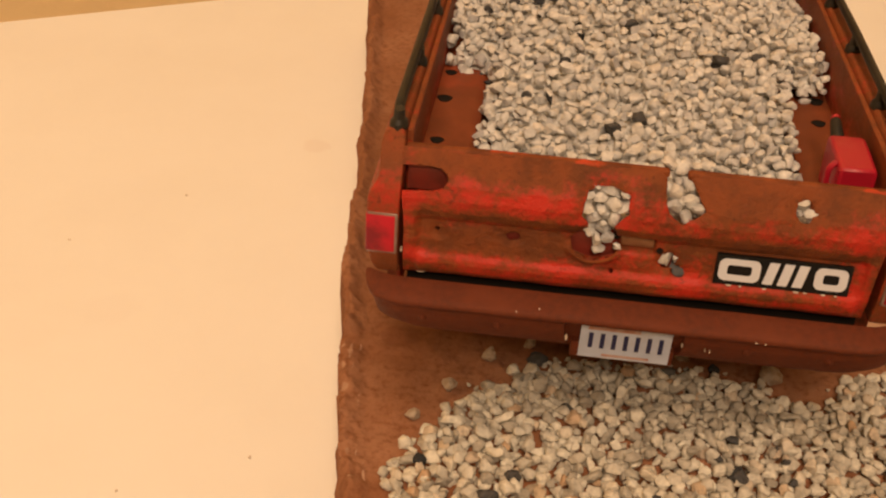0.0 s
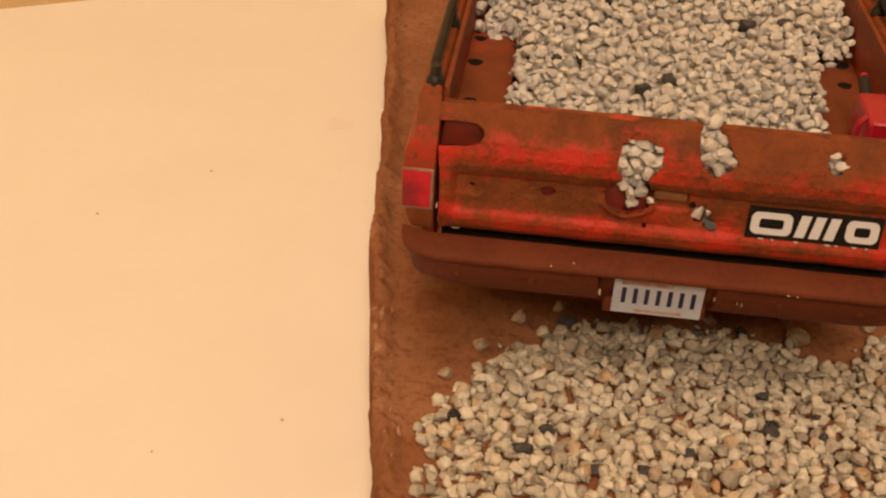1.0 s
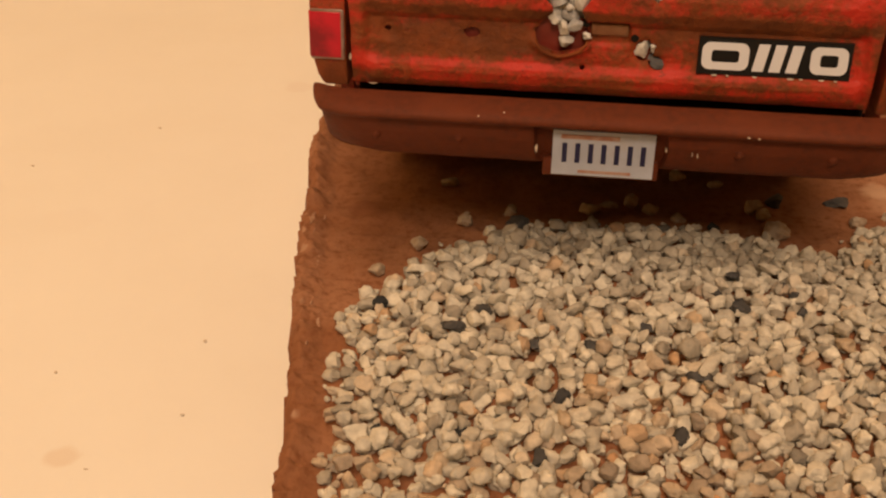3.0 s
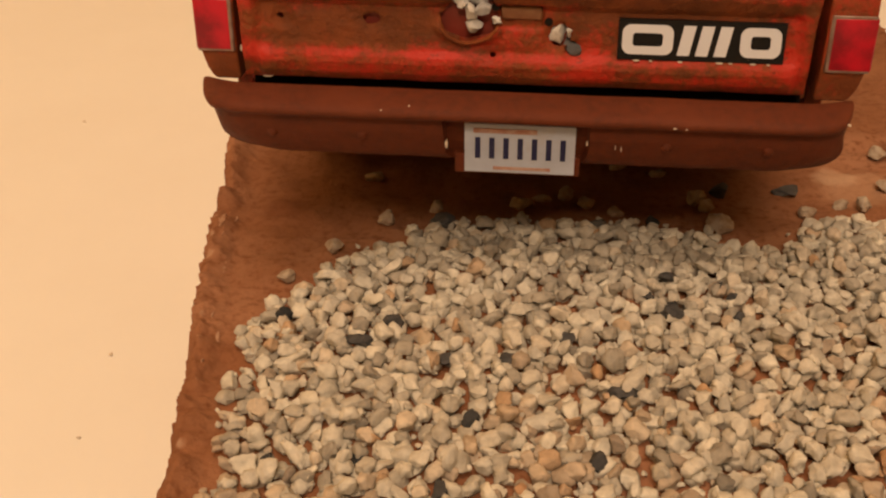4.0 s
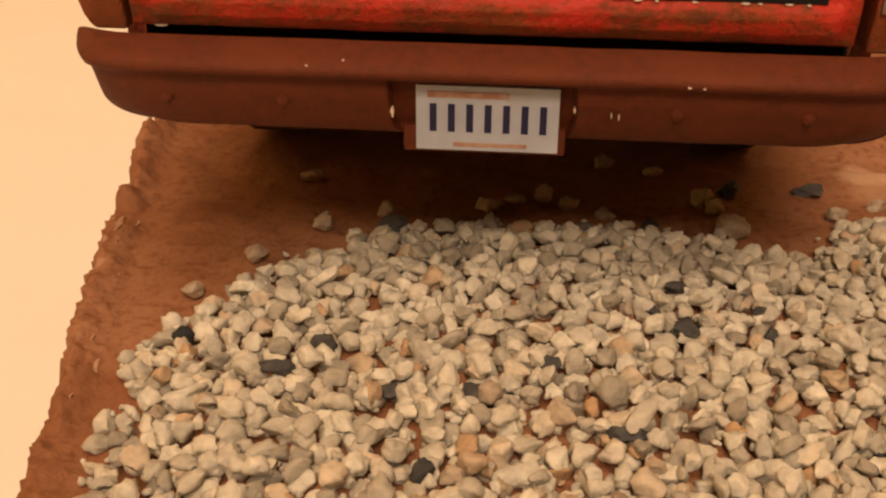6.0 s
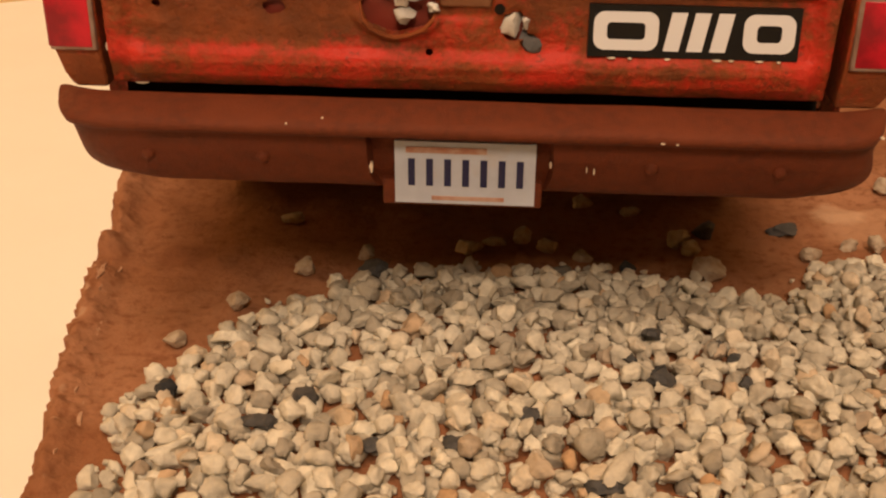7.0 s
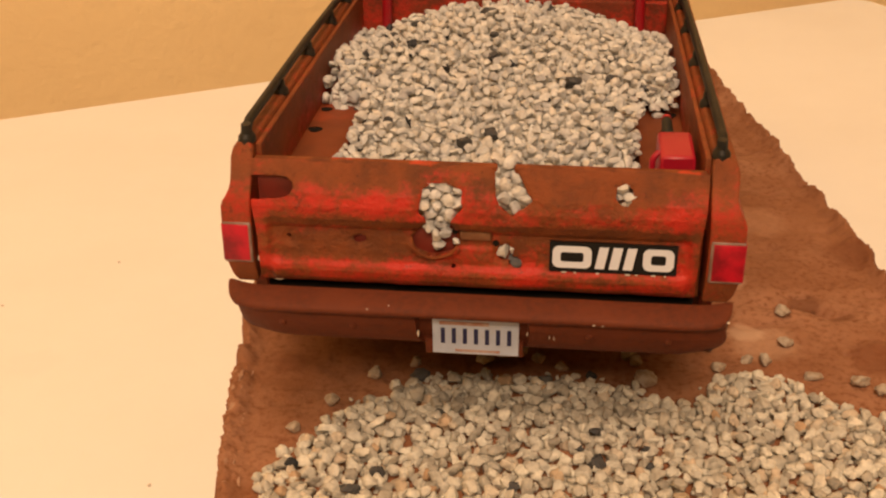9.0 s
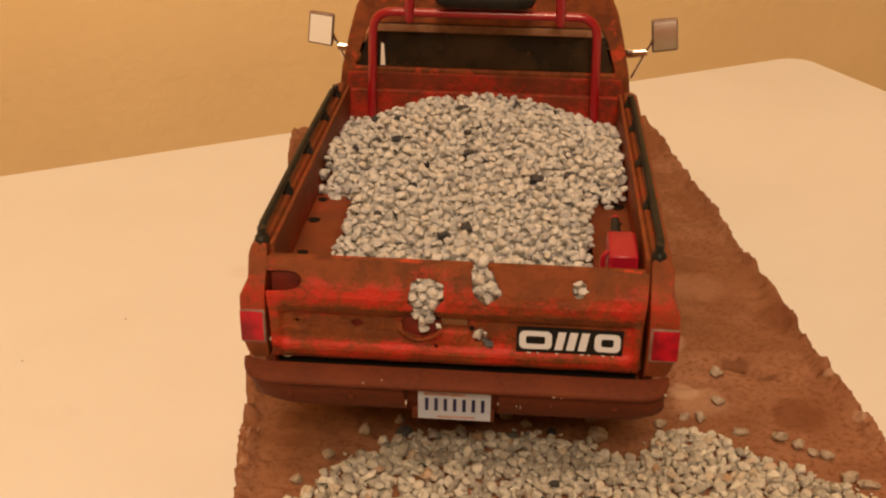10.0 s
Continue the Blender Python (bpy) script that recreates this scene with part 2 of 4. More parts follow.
M_redgloss = material("dark_red_enamel", (0.29, 0.007, 0.013), rough=0.3, bump=0.00002, bump_scale=300, coat=0.3)
M_can = material("red_plastic", (0.34, 0.007, 0.022), rough=0.38, bump=0.00003, bump_scale=200)
M_black = material("black_plastic", (0.010, 0.010, 0.008), rough=0.5, spec=0.25, second=(0.022, 0.020, 0.015), scale=120, bump=0.00005, bump_scale=900)
M_decal = material("black_decal", (0.007, 0.007, 0.007), rough=0.4, spec=0.2, bump=0.00003, bump_scale=500)
M_white = material("white_decal", (0.62, 0.66, 0.72), rough=0.4)
M_plate = material("plate_paper", (0.48, 0.55, 0.68), rough=0.35, second=(0.42, 0.48, 0.60), scale=200, third=(0.46, 0.38, 0.30), third_scale=70, third_low=0.55, third_high=0.72)
M_navy = material("navy_print", (0.015, 0.018, 0.075), rough=0.4)
M_redprint = material("red_print", (0.38, 0.19, 0.14), rough=0.4, second=(0.46, 0.33, 0.28), scale=700)
M_pocket = material("dark_red_inside", (0.20, 0.022, 0.010), rough=0.6, second=(0.12, 0.02, 0.010), scale=150, bump=0.0001, bump_scale=900)
M_handle = material("dirty_brown_handle", (0.18, 0.068, 0.024), rough=0.6, second=(0.26, 0.13, 0.06), scale=260, bump=0.0001, bump_scale=1500)
# the lens's second, darker red imitates reflections inside it
M_lens = material("red_lamp_lens", (0.48, 0.004, 0.020), rough=0.35, second=(0.20, 0.002, 0.010), scale=110, low=0.42, high=0.62, spec=0.3, coat=0.1, bump=0.00008, bump_scale=250)
M_trim = material("dull_chrome_trim", (0.27, 0.20, 0.17), rough=0.5, metal=0.35, second=(0.20, 0.12, 0.09), scale=500)
M_chrome = material("chrome", (0.85, 0.85, 0.85), rough=0.12, metal=1.0)
M_mirror = material("mirror_glass", (0.8, 0.8, 0.8), rough=0.08, metal=1.0)
M_tyre = material("tyre_rubber", (0.02, 0.02, 0.02), rough=0.8, bump=0.0001, bump_scale=400)
M_dark = material("dark_chassis_and_hole_shade", (0.012, 0.010, 0.008), rough=0.9, spec=0.1)
M_bed = material("brown_bed_paint", (0.19, 0.048, 0.017), rough=0.55, second=(0.13, 0.034, 0.012), scale=120, third=(0.27, 0.052, 0.019), third_scale=60, third_low=0.52, third_high=0.75, bump=0.00008, bump_scale=3000, spec=0.22)
M_glass = material("dark_window_glass", (0.010, 0.008, 0.006), rough=0.22, second=(0.035, 0.022, 0.012), scale=90, spec=0.5)
M_dirt = material("brown_dirt", (0.240, 0.105, 0.051), rough=0.95, second=(0.350, 0.178, 0.102), scale=34, detail=9, low=0.38, high=0.72, third=(0.195, 0.079, 0.037), third_scale=700,
                  third_low=0.44, third_high=0.74, bump=0.00032, bump_scale=1500, spec=0.12)
M_table = material("white_table_paint", (0.78, 0.79, 0.755), rough=0.6, second=(0.745, 0.745, 0.70), scale=14, low=0.3, high=0.8, bump=0.00005, bump_scale=250, spec=0.3)


def stain_or_shade(mat, x, y, radius, colour, strength, z=0.0):
    """A pale or dark spot with a ragged rim, at a place of the table or the dirt; the pits' shade is painted with it
    too.
    """
    tree = mat.node_tree
    bsdf = tree.nodes["Principled BSDF"]
    old = bsdf.inputs["Base Color"].links[0].from_socket
    co = tree.nodes.new("ShaderNodeTexCoord")
    n = tree.nodes.new("ShaderNodeTexNoise")
    n.inputs["Scale"].default_value, n.inputs["Detail"].default_value = 240, 7
    tree.links.new(co.outputs["Object"], n.inputs["Vector"])
    d = tree.nodes.new("ShaderNodeVectorMath")
    d.operation = "DISTANCE"
    d.inputs[1].default_value = (x * S, y * S, z * S)
    tree.links.new(co.outputs["Object"], d.inputs[0])
    add = tree.nodes.new("ShaderNodeMath")
    add.operation = "MULTIPLY_ADD"
    tree.links.new(n.outputs[0], add.inputs[0])
    add.inputs[1].default_value = radius * S * 0.9
    tree.links.new(d.outputs["Value"], add.inputs[2])
    r = tree.nodes.new("ShaderNodeMapRange")
    r.interpolation_type = "SMOOTHSTEP"
    r.inputs["From Min"].default_value, r.inputs["From Max"].default_value = radius * S * 1.6, radius * S * 1.1
    r.inputs["To Min"].default_value, r.inputs["To Max"].default_value = 0.0, strength
    tree.links.new(add.outputs[0], r.inputs["Value"])
    m = tree.nodes.new("ShaderNodeMix")
    m.data_type = "RGBA"
    tree.links.new(r.outputs[0], m.inputs[0])
    tree.links.new(old, m.inputs[6])
    m.inputs[7].default_value = (*colour, 1)
    tree.links.new(m.outputs[2], bsdf.inputs["Base Color"])


stain_or_shade(M_dirt, 1.33, -0.10, 0.17, (0.52, 0.33, 0.21), 0.42, 0.44)
stain_or_shade(M_dirt, 1.22, 0.55, 0.10, (0.55, 0.36, 0.25), 0.45, 0.44)
stain_or_shade(M_dirt, -0.62, 0.45, 0.22, (0.42, 0.22, 0.125), 0.5, 0.44)
stain_or_shade(M_dirt, 1.24, 0.0, 0.09, (0.60, 0.42, 0.29), 0.5, 0.44)
# darker dirt at the right-hand pits, with their shade painted in near-black
stain_or_shade(M_dirt, 1.58, 0.32, 0.10, (0.12, 0.045, 0.020), 0.55, 0.43)
stain_or_shade(M_dirt, 1.555, 0.40, 0.026, (0.06, 0.022, 0.010), 0.8, 0.38)
stain_or_shade(M_dirt, 1.63, 0.29, 0.030, (0.07, 0.026, 0.012), 0.7, 0.39)
stain_or_shade(M_dirt, 1.75, 0.22, 0.07, (0.14, 0.052, 0.024), 0.45, 0.43)
# darker and paler dirt away from those pits
stain_or_shade(M_dirt, 1.85, -0.22, 0.16, (0.17, 0.062, 0.028), 0.5, 0.44)
stain_or_shade(M_dirt, 2.0, 0.9, 0.22, (0.16, 0.060, 0.027), 0.45, 0.46)
stain_or_shade(M_dirt, 1.45, 1.3, 0.20, (0.42, 0.23, 0.135), 0.4, 0.44)
stain_or_shade(M_dirt, -0.95, -0.45, 0.10, (0.16, 0.060, 0.027), 0.45, 0.44)
stain_or_shade(M_dirt, 1.9, 1.3, 0.30, (0.30, 0.14, 0.07), 0.5, 0.44)
# chalky spots where the rim is worn
for x, y, r in ((-0.965, -0.62, 0.030), (-1.03, -0.40, 0.024), (-1.07, -0.26, 0.030), (-1.09, -0.12, 0.020), (-1.16, 0.12, 0.032), (-1.19, 0.26, 0.024), (-1.21, 0.40, 0.020), (-0.93, -0.95, 0.030), (2.17, 0.78, 0.05), (2.10, 1.2, 0.04)):
    stain_or_shade(M_dirt, x, y - 1, r, (0.50, 0.34, 0.235), 0.6, 0.47)
stain_or_shade(M_table, -1.86, -0.70, 0.065, (0.62, 0.52, 0.42), 0.4, 0.75 / S)
stain_or_shade(M_table, -2.6, 1.1, 0.16, (0.72, 0.69, 0.66), 0.15, 0.75 / S)
stain_or_shade(M_table, -1.9, 3.1, 0.10, (0.70, 0.66, 0.62), 0.4, 0.75 / S)
M_wall = material("beige_wall_paint", (0.93, 0.72, 0.385), rough=0.9, second=(0.90, 0.69, 0.365), scale=9, bump=0.0005, bump_scale=160, spec=0.2)
M_ceiling_gleam = material("white_ceiling_and_gleam", (0.75, 0.72, 0.66), rough=0.9)
M_floor = material("tan_carpet", (0.38, 0.28, 0.17), rough=1.0, second=(0.32, 0.23, 0.14), scale=80, bump=0.002, bump_scale=400)
PALE = [(0.0, (0.039, 0.043, 0.051)), (1.0, (0.650, 0.660, 0.636)), (0.010, (0.089, 0.090, 0.095)), (0.018, (0.374, 0.380, 0.387)), (0.12, (0.492, 0.500, 0.493)),
        (0.4, (0.581, 0.585, 0.562)), (0.7, (0.621, 0.625, 0.599)), (0.96, (0.591, 0.560, 0.498))]
TAN = [(0.0, (0.034, 0.038, 0.043)), (1.0, (0.453, 0.300, 0.174)), (0.008, (0.069, 0.070, 0.071)), (0.017, (0.305, 0.285, 0.240)), (0.22, (0.443, 0.420, 0.353)),
       (0.50, (0.552, 0.535, 0.460)), (0.85, (0.660, 0.640, 0.542)), (0.96, (0.552, 0.470, 0.358))]
# darker ochre set, with a shadow over the near gravel mixed into the colour
OCHRE_SHADE = [(0.0, (0.256, 0.220, 0.180)), (1.0, (0.453, 0.270, 0.148)), (0.25, (0.394, 0.330, 0.254)), (0.6, (0.483, 0.410, 0.318)), (0.92, (0.483, 0.390, 0.276))]
M_pale = stone_material("pale_pebbles", PALE)
M_tan = stone_material("tan_pebbles", TAN)
M_ochre_shade = stone_material("ochre_and_shaded_pebbles", OCHRE_SHADE)
M_darkstone = material("dark_pebble", (0.035, 0.038, 0.042), rough=0.7, second=(0.07, 0.07, 0.07), scale=500, bump=0.0002, bump_scale=900)

# ---------------------------------------------------------------- the room and the table
CORNER = Vector((3.55, 9.35, 0))
ALONG = Vector((-math.cos(radians(28.5)), -math.sin(radians(28.5)), 0))  # the table's back edge, from its corner
DOWN = Vector((-ALONG.y, ALONG.x, 0))                                   # its other edge, towards the camera


def slab(corner, u, v, lu, lv, z0, z1, bm=None, round_corner=0.0):
    pts = [corner, corner + u * lu, corner + u * lu + v * lv, corner + v * lv]
    if round_corner:
        pts = [corner + v * round_corner * (1 - math.sin(a)) + u * round_corner * (1 - math.cos(a)) for a in (radians(15 * k) for k in range(7))] + [corner + u * lu, corner + u * lu + v * lv, corner + v * lv]
    return loft([[(p.x, p.y, z0) for p in pts], [(p.x, p.y, z1) for p in pts]], bm)


FLOOR_Z = TABLE_Z - 0.75 / S
table = thing("table", (0, 0, FLOOR_Z), "white painted table with faint stains and crumbs", "table")
top = part("table_top", slab(CORNER, ALONG, DOWN, 32, 22, TABLE_Z - 0.7, TABLE_Z, round_corner=0.35), M_table, table, "white table top with faint stains", bevel=0.08)
for a in (1.2, 30.0):
    for b in (1.2, 20.0):
        p = CORNER + ALONG * a + DOWN * b
        part("leg", slab(p, ALONG, DOWN, 1.0, 1.0, FLOOR_Z, TABLE_Z - 0.7), M_table, table, bevel=0.05)
W0 = CORNER - DOWN * 2.2
single("wall_north", slab(W0 - ALONG * 45, ALONG, -DOWN, 110, 3, FLOOR_Z, FLOOR_Z + 60), M_wall, (0, 0, FLOOR_Z), "plain beige painted wall behind the table", "wall", "structure")
single("wall_south", slab(W0 - ALONG * 45 + DOWN * 100, ALONG, DOWN, 110, 3, FLOOR_Z, FLOOR_Z + 60), M_wall, (0, 0, FLOOR_Z), "plain beige painted wall", "wall", "structure")
single("wall_east", slab(W0 - ALONG * 45, -ALONG, DOWN, 3, 100, FLOOR_Z, FLOOR_Z + 60), M_wall, (0, 0, FLOOR_Z), "plain beige painted wall", "wall", "structure")
single("wall_west", slab(W0 + ALONG * 65, ALONG, DOWN, 3, 100, FLOOR_Z, FLOOR_Z + 60), M_wall, (0, 0, FLOOR_Z), "plain beige painted wall", "wall", "structure")
single("floor", slab(W0 - ALONG * 45, ALONG, DOWN, 110, 100, FLOOR_Z - 2, FLOOR_Z), M_floor, (0, 0, FLOOR_Z), "tan carpeted floor of the room", "floor", "structure")
single("ceiling", slab(W0 - ALONG * 45, ALONG, DOWN, 110, 100, FLOOR_Z + 60, FLOOR_Z + 62), M_ceiling_gleam, (0, 0, FLOOR_Z + 60), "plain white ceiling", "ceiling", "structure")

# ---------------------------------------------------------------- the base of the diorama
LEFT = [(-3.0, -0.66), (-1.38, -0.89), (-0.7, -1.00), (0.0, -1.145), (0.54, -1.24), (1.03, -1.32), (2.07, -1.43), (3.2, -1.57), (5.1, -1.87)]
RIGHT = [(-3.0, 2.95), (0.66, 2.26), (1.15, 2.15), (2.05, 2.01), (3.8, 1.70), (4.8, 1.52), (5.7, 1.36)]


# the rim of the spilled gravel, and pits in the dirt
EDGE = [(-0.92, -0.9), (-0.90, -0.26), (-0.77, -0.06), (-0.64, 0.18), (-0.49, 0.27), (-0.34, 0.45), (-0.07, 0.51), (0.28, 0.50), (0.55, 0.52), (0.77, 0.42), (0.90, 0.31), (1.04, 0.56), (1.21, 0.62), (1.38, 0.58),
        (1.53, 0.42), (1.93, 0.20), (2.2, 0.0), (2.6, -0.4)]
SIDE = [(-2.5, -0.45), (-1.37, -0.74), (-1.12, -0.80), (-0.93, -0.85), (-0.5, -0.90), (-0.2, -0.93), (0.5, -1.0)]
PITS = [(1.56, 1.40, 0.045, 0.075), (1.96, 1.43, 0.05, 0.05), (1.64, 1.29, 0.060, 0.06), (1.50, 1.99, 0.05, 0.05), (1.71, 0.84, 0.03, 0.05), (1.47, 1.30, 0.08, 0.05), (1.72, 1.26, 0.09, 0.04), (1.82, 2.2, 0.06, 0.04), (-1.0, 0.5, 0.05, 0.02),
        (1.35, 1.13, 0.10, 0.025), (1.25, 1.05, 0.07, 0.02), (2.02, 1.24, 0.06, 0.04), (1.80, 2.88, 0.08, 0.04), (1.60, 2.75, 0.07, 0.03), (1.9, 1.0, 0.08, 0.03)]


def mound(x, y):
    if y > 0.7:
        return 0.0
    d = min(table_of(EDGE, x) - y, (x - table_of(SIDE, y)) * 1.2)
    return 0.068 * smooth_step(-0.02, 0.60, d)


def ground_z(x, y):
    p = Vector((x, y, 0))
    z = 0.024 * noise.noise(p * 2.3) + 0.016 * noise.noise(p * 7) + 0.005 * noise.noise(p * 17) + 0.003 * noise.noise(p * 41) - 0.01
    for cx, cy, r, d in PITS:
        z -= d * math.exp(-(((x - cx) / r) ** 2 + ((y - cy) / (r * 0.6)) ** 2))
    return z + mound(x, y)


def rim_height(u, y):
    """The crust stands up along the rim, most beside the truck."""
    return table_of([(-2.5, 0.03), (-0.8, 0.03), (0.0, 0.045), (0.8, 0.06), (5.0, 0.06)], y) if u < 0.5 else 0.05


def base_mesh():
    bm = bmesh.new()
    nu, nv = 210, 520
    grid = []
    for j in range(nv + 1):
        v = j / nv
        row = []
        for i in range(nu + 1):
            u = 0.45 * i / nu + 0.55 * (0.5 - 0.5 * math.cos(math.pi * i / nu))
            yl, yr = -2.55 + v * (5.05 + 2.55), -3.1 + v * (5.66 + 3.1)
            xl, xr = table_of(LEFT, yl), table_of(RIGHT, yr)
            rag = 0.030 * noise.noise(Vector((yl * 2.3, u * 3, 4))) + 0.010 * noise.noise(Vector((yl * 11, u * 3, 9))) + 0.014 * noise.noise(Vector((yl * 37, u * 9, 5))) + 0.006 * noise.noise(Vector((yl * 83, u * 9, 6)))
            e = min(u, 1 - u) * 3.4
            x, y = xl + u * (xr - xl), yl + u * (yr - yl)
            x += rag * (1 - smooth_step(0, 0.25, e))
            z = ground_z(x, y)
            f = min(e, min(v, 1 - v) * 7.6)
            lump = noise.noise(Vector((x * 8, y * 8, 3))) + 0.7 * noise.noise(Vector((x * 19, y * 17, 6))) + 0.4 * noise.noise(Vector((x * 41, y * 37, 1)))
            z += (rim_height(u, yl) + 0.030 * lump) * (1 - smooth_step(0.01, 0.12, f)) + 0.010 * (noise.noise(Vector((x * 26, y * 24, 1))) + 0.5 * noise.noise(Vector((x * 52, y * 48, 4)))) * (1 - smooth_step(0.0, 0.14, f)) - 0.05 * (1 - smooth_step(0.0, 0.03, f)) * (0.6 + 0.8 * noise.noise(Vector((x * 6, y * 6, 2))))
            row.append(bm.verts.new((x, y, z)))
        grid.append(row)
    for j in range(nv):
        for i in range(nu):
            bm.faces.new((grid[j][i], grid[j][i + 1], grid[j + 1][i + 1], grid[j + 1][i]))
    rim = [grid[0][i] for i in range(nu + 1)] + [grid[j][nu] for j in range(1, nv + 1)] + [grid[nv][i] for i in range(nu - 1, -1, -1)] + [grid[j][0] for j in range(nv - 1, 0, -1)]
    previous = rim
    for k, d in enumerate((0.12, 0.25, TABLE_Z)):
        ring = []
        for p in rim:
            c = Vector((0.3, p.co.y, 0)) if abs(p.co.x) > 0.6 else Vector((p.co.x, 1.5, 0))
            out = (Vector((p.co.x, p.co.y, 0)) - c).normalized()
            jag = 0.035 * noise.noise(Vector((p.co.x * 9, p.co.y * 9, k * 3.1)))
            q = p.co + out * jag if k < 2 else p.co.copy()
            z = p.co.z - d if k < 2 else TABLE_Z
            ring.append(bm.verts.new((q.x, q.y, z)))
        for i in range(len(rim)):
            j = (i + 1) % len(rim)
            bm.faces.new((previous[i], previous[j], ring[j], ring[i]))
        previous = ring
    bm.faces.new(previous[::-1])
    return bm


base = thing("display_base", (0, 1, TABLE_Z), "brown dirt-covered display base with ragged edges, on the white table", "display base")
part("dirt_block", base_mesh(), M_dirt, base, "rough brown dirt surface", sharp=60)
M_torn = material("torn_paper", (0.46, 0.29, 0.19), rough=0.9, second=(0.30, 0.15, 0.08), scale=900, bump=0.0002, bump_scale=1500)
rag = random.Random(5)


def rim_z(x, y):
    """Height of the dirt near the long rim."""
    f = max(x - table_of(LEFT, y), 0) / 3.5 * 3.4
    return ground_z(x, y) + rim_height(0, y) * (1 - smooth_step(0.01, 0.12, f)) - 0.03 * (1 - smooth_step(0.0, 0.03, f))


for k in range(10):
    # fibres of the torn backing, lying along the rim
    y = rag.uniform(-0.6, 0.5)
    x = table_of(LEFT, y) + rag.uniform(0.035, 0.095)
    a, size = 1.72 + rag.uniform(-0.20, 0.12), rag.uniform(0.018, 0.055)
    ux, uy = math.cos(a), math.sin(a)
    rings = []
    for t in (-1, -0.5, 0, 0.5, 1):
        w = size * 0.11 * (1.1 - t * t) * rag.uniform(0.6, 1.3)
        px, py = x + ux * t * size + 0.003 * math.sin(t * 3 + k), y + uy * t * size
        c = Vector((px, py, rim_z(px, py) - 0.001 + 0.003 * (1 - t * t)))
        n = Vector((-uy, ux, 0.25))
        rings.append([c + n * w, c - n * w, c - n * w + Vector((0, 0, -0.012)), c + n * w + Vector((0, 0, -0.012))])
    part("torn_edge", loft(rings), M_torn, base, "pale torn fibre of the base's edge")

# ---------------------------------------------------------------- the truck
truck = thing("model_truck", (-0.025, 1.5, 0.0), "rusty red model pickup truck on a dirt display base", "model truck", turn=(0, 0.75, 0))
truck.location.x -= 0.022 * S

# the rear face: how far it stands back at each height
FACE = [(1.34, 0.02), (1.30, 0.012), (1.275, 0.0), (1.24, -0.030), (1.17, -0.080), (1.12, -0.098), (1.07, -0.094), (1.035, -0.078), (1.015, -0.060), (0.985, -0.068),
        (0.905, -0.072), (0.882, -0.078), (0.864, -0.093), (0.845, -0.099), (0.81, -0.090), (0.778, -0.062)]
FACE_PLAIN = [(1.34, 0.02), (1.285, 0.0), (1.24, -0.032), (1.17, -0.080), (1.12, -0.098), (1.05, -0.095), (0.86, -0.085), (0.778, -0.062)]

# rust holes in the tailgate: rounded ones as centre, half sizes and waviness, torn ones as outlines
HOLES = [(0.564, 1.197, 0.031, 0.033, 6), (-0.462, 0.974, 0.026, 0.017, 7), (-0.746, 0.975, 0.011, 0.010, 8), (0.113, 0.942, 0.034, 0.034, 9), (0.153, 0.907, 0.017, 0.018, 10),
         (-0.088, 0.876, 0.009, 0.007, 11)]
TORN_HIGH = [(-0.206, 1.195), (-0.177, 1.214), (-0.121, 1.214), (-0.059, 1.194), (-0.056, 1.131), (-0.098, 1.075), (-0.10, 1.05), (-0.195, 1.05), (-0.194, 1.08), (-0.222, 1.108), (-0.214, 1.156)]
TORN_LOW = [(-0.236, 1.013), (-0.253, 0.989), (-0.232, 0.938), (-0.173, 0.915), (-0.101, 0.934), (-0.068, 0.972), (-0.080, 1.020), (-0.098, 1.060), (-0.195, 1.060)]
TORN_TOP = [(0.069, 1.249), (0.074, 1.185), (0.087, 1.146), (0.141, 1.111), (0.216, 1.168), (0.190, 1.206), (0.151, 1.262), (0.160, 1.31), (0.066, 1.31)]
CORNER_SLOT = [(-0.93, 1.222), (-0.80, 1.226), (-0.745, 1.222), (-0.720, 1.205), (-0.715, 1.185), (-0.730, 1.160), (-0.765, 1.147), (-0.87, 1.140), (-0.93, 1.138)]
TORN = [np.array(o) for o in (TORN_HIGH, TORN_LOW, TORN_TOP, CORNER_SLOT)]


def outline_distance(x, z, pts):
    """Distance to a closed outline, below 0 inside."""
    p = np.array((x, z))
    a, b = pts, np.roll(pts, -1, axis=0)
    e = b - a
    t = np.clip(((p - a) * e).sum(1) / (e * e).sum(1), 0, 1)
    d = np.hypot(*(p - a - e * t[:, None]).T).min()
    cross = (a[:, 1] > z) != (b[:, 1] > z)
    xs = a[:, 0] + (z - a[:, 1]) / np.where(e[:, 1] == 0, 1e-9, e[:, 1]) * e[:, 0]
    return -d if (cross & (xs > x)).sum() % 2 else d


def hole_distance(x, z):
    """Below 0 inside a hole, roughly in metres."""
    best = 1.0
    for cx, cz, rx, rz, k in HOLES:
        dx, dz = x - cx, z - cz
        if abs(dx) > rx + 0.13 or abs(dz) > rz + 0.13:
            continue
        a = math.atan2(dz / rz, dx / rx)
        wave = 1 + 0.16 * noise.noise(Vector((math.cos(a) * 1.6, math.sin(a) * 1.6, k * 7.3))) + 0.12 * noise.noise(Vector((math.cos(a) * 4, math.sin(a) * 4, k * 3.1)))
        best = min(best, (math.hypot(dx / rx, dz / rz) - wave) * min(rx, rz))
    for o in TORN:
        if o[:, 0].min() - 0.1 < x < o[:, 0].max() + 0.1:
            best = min(best, outline_distance(x, z, o) + 0.004 * noise.noise(Vector((x * 40, z * 40, 2))) * (x > -0.5))
    return best


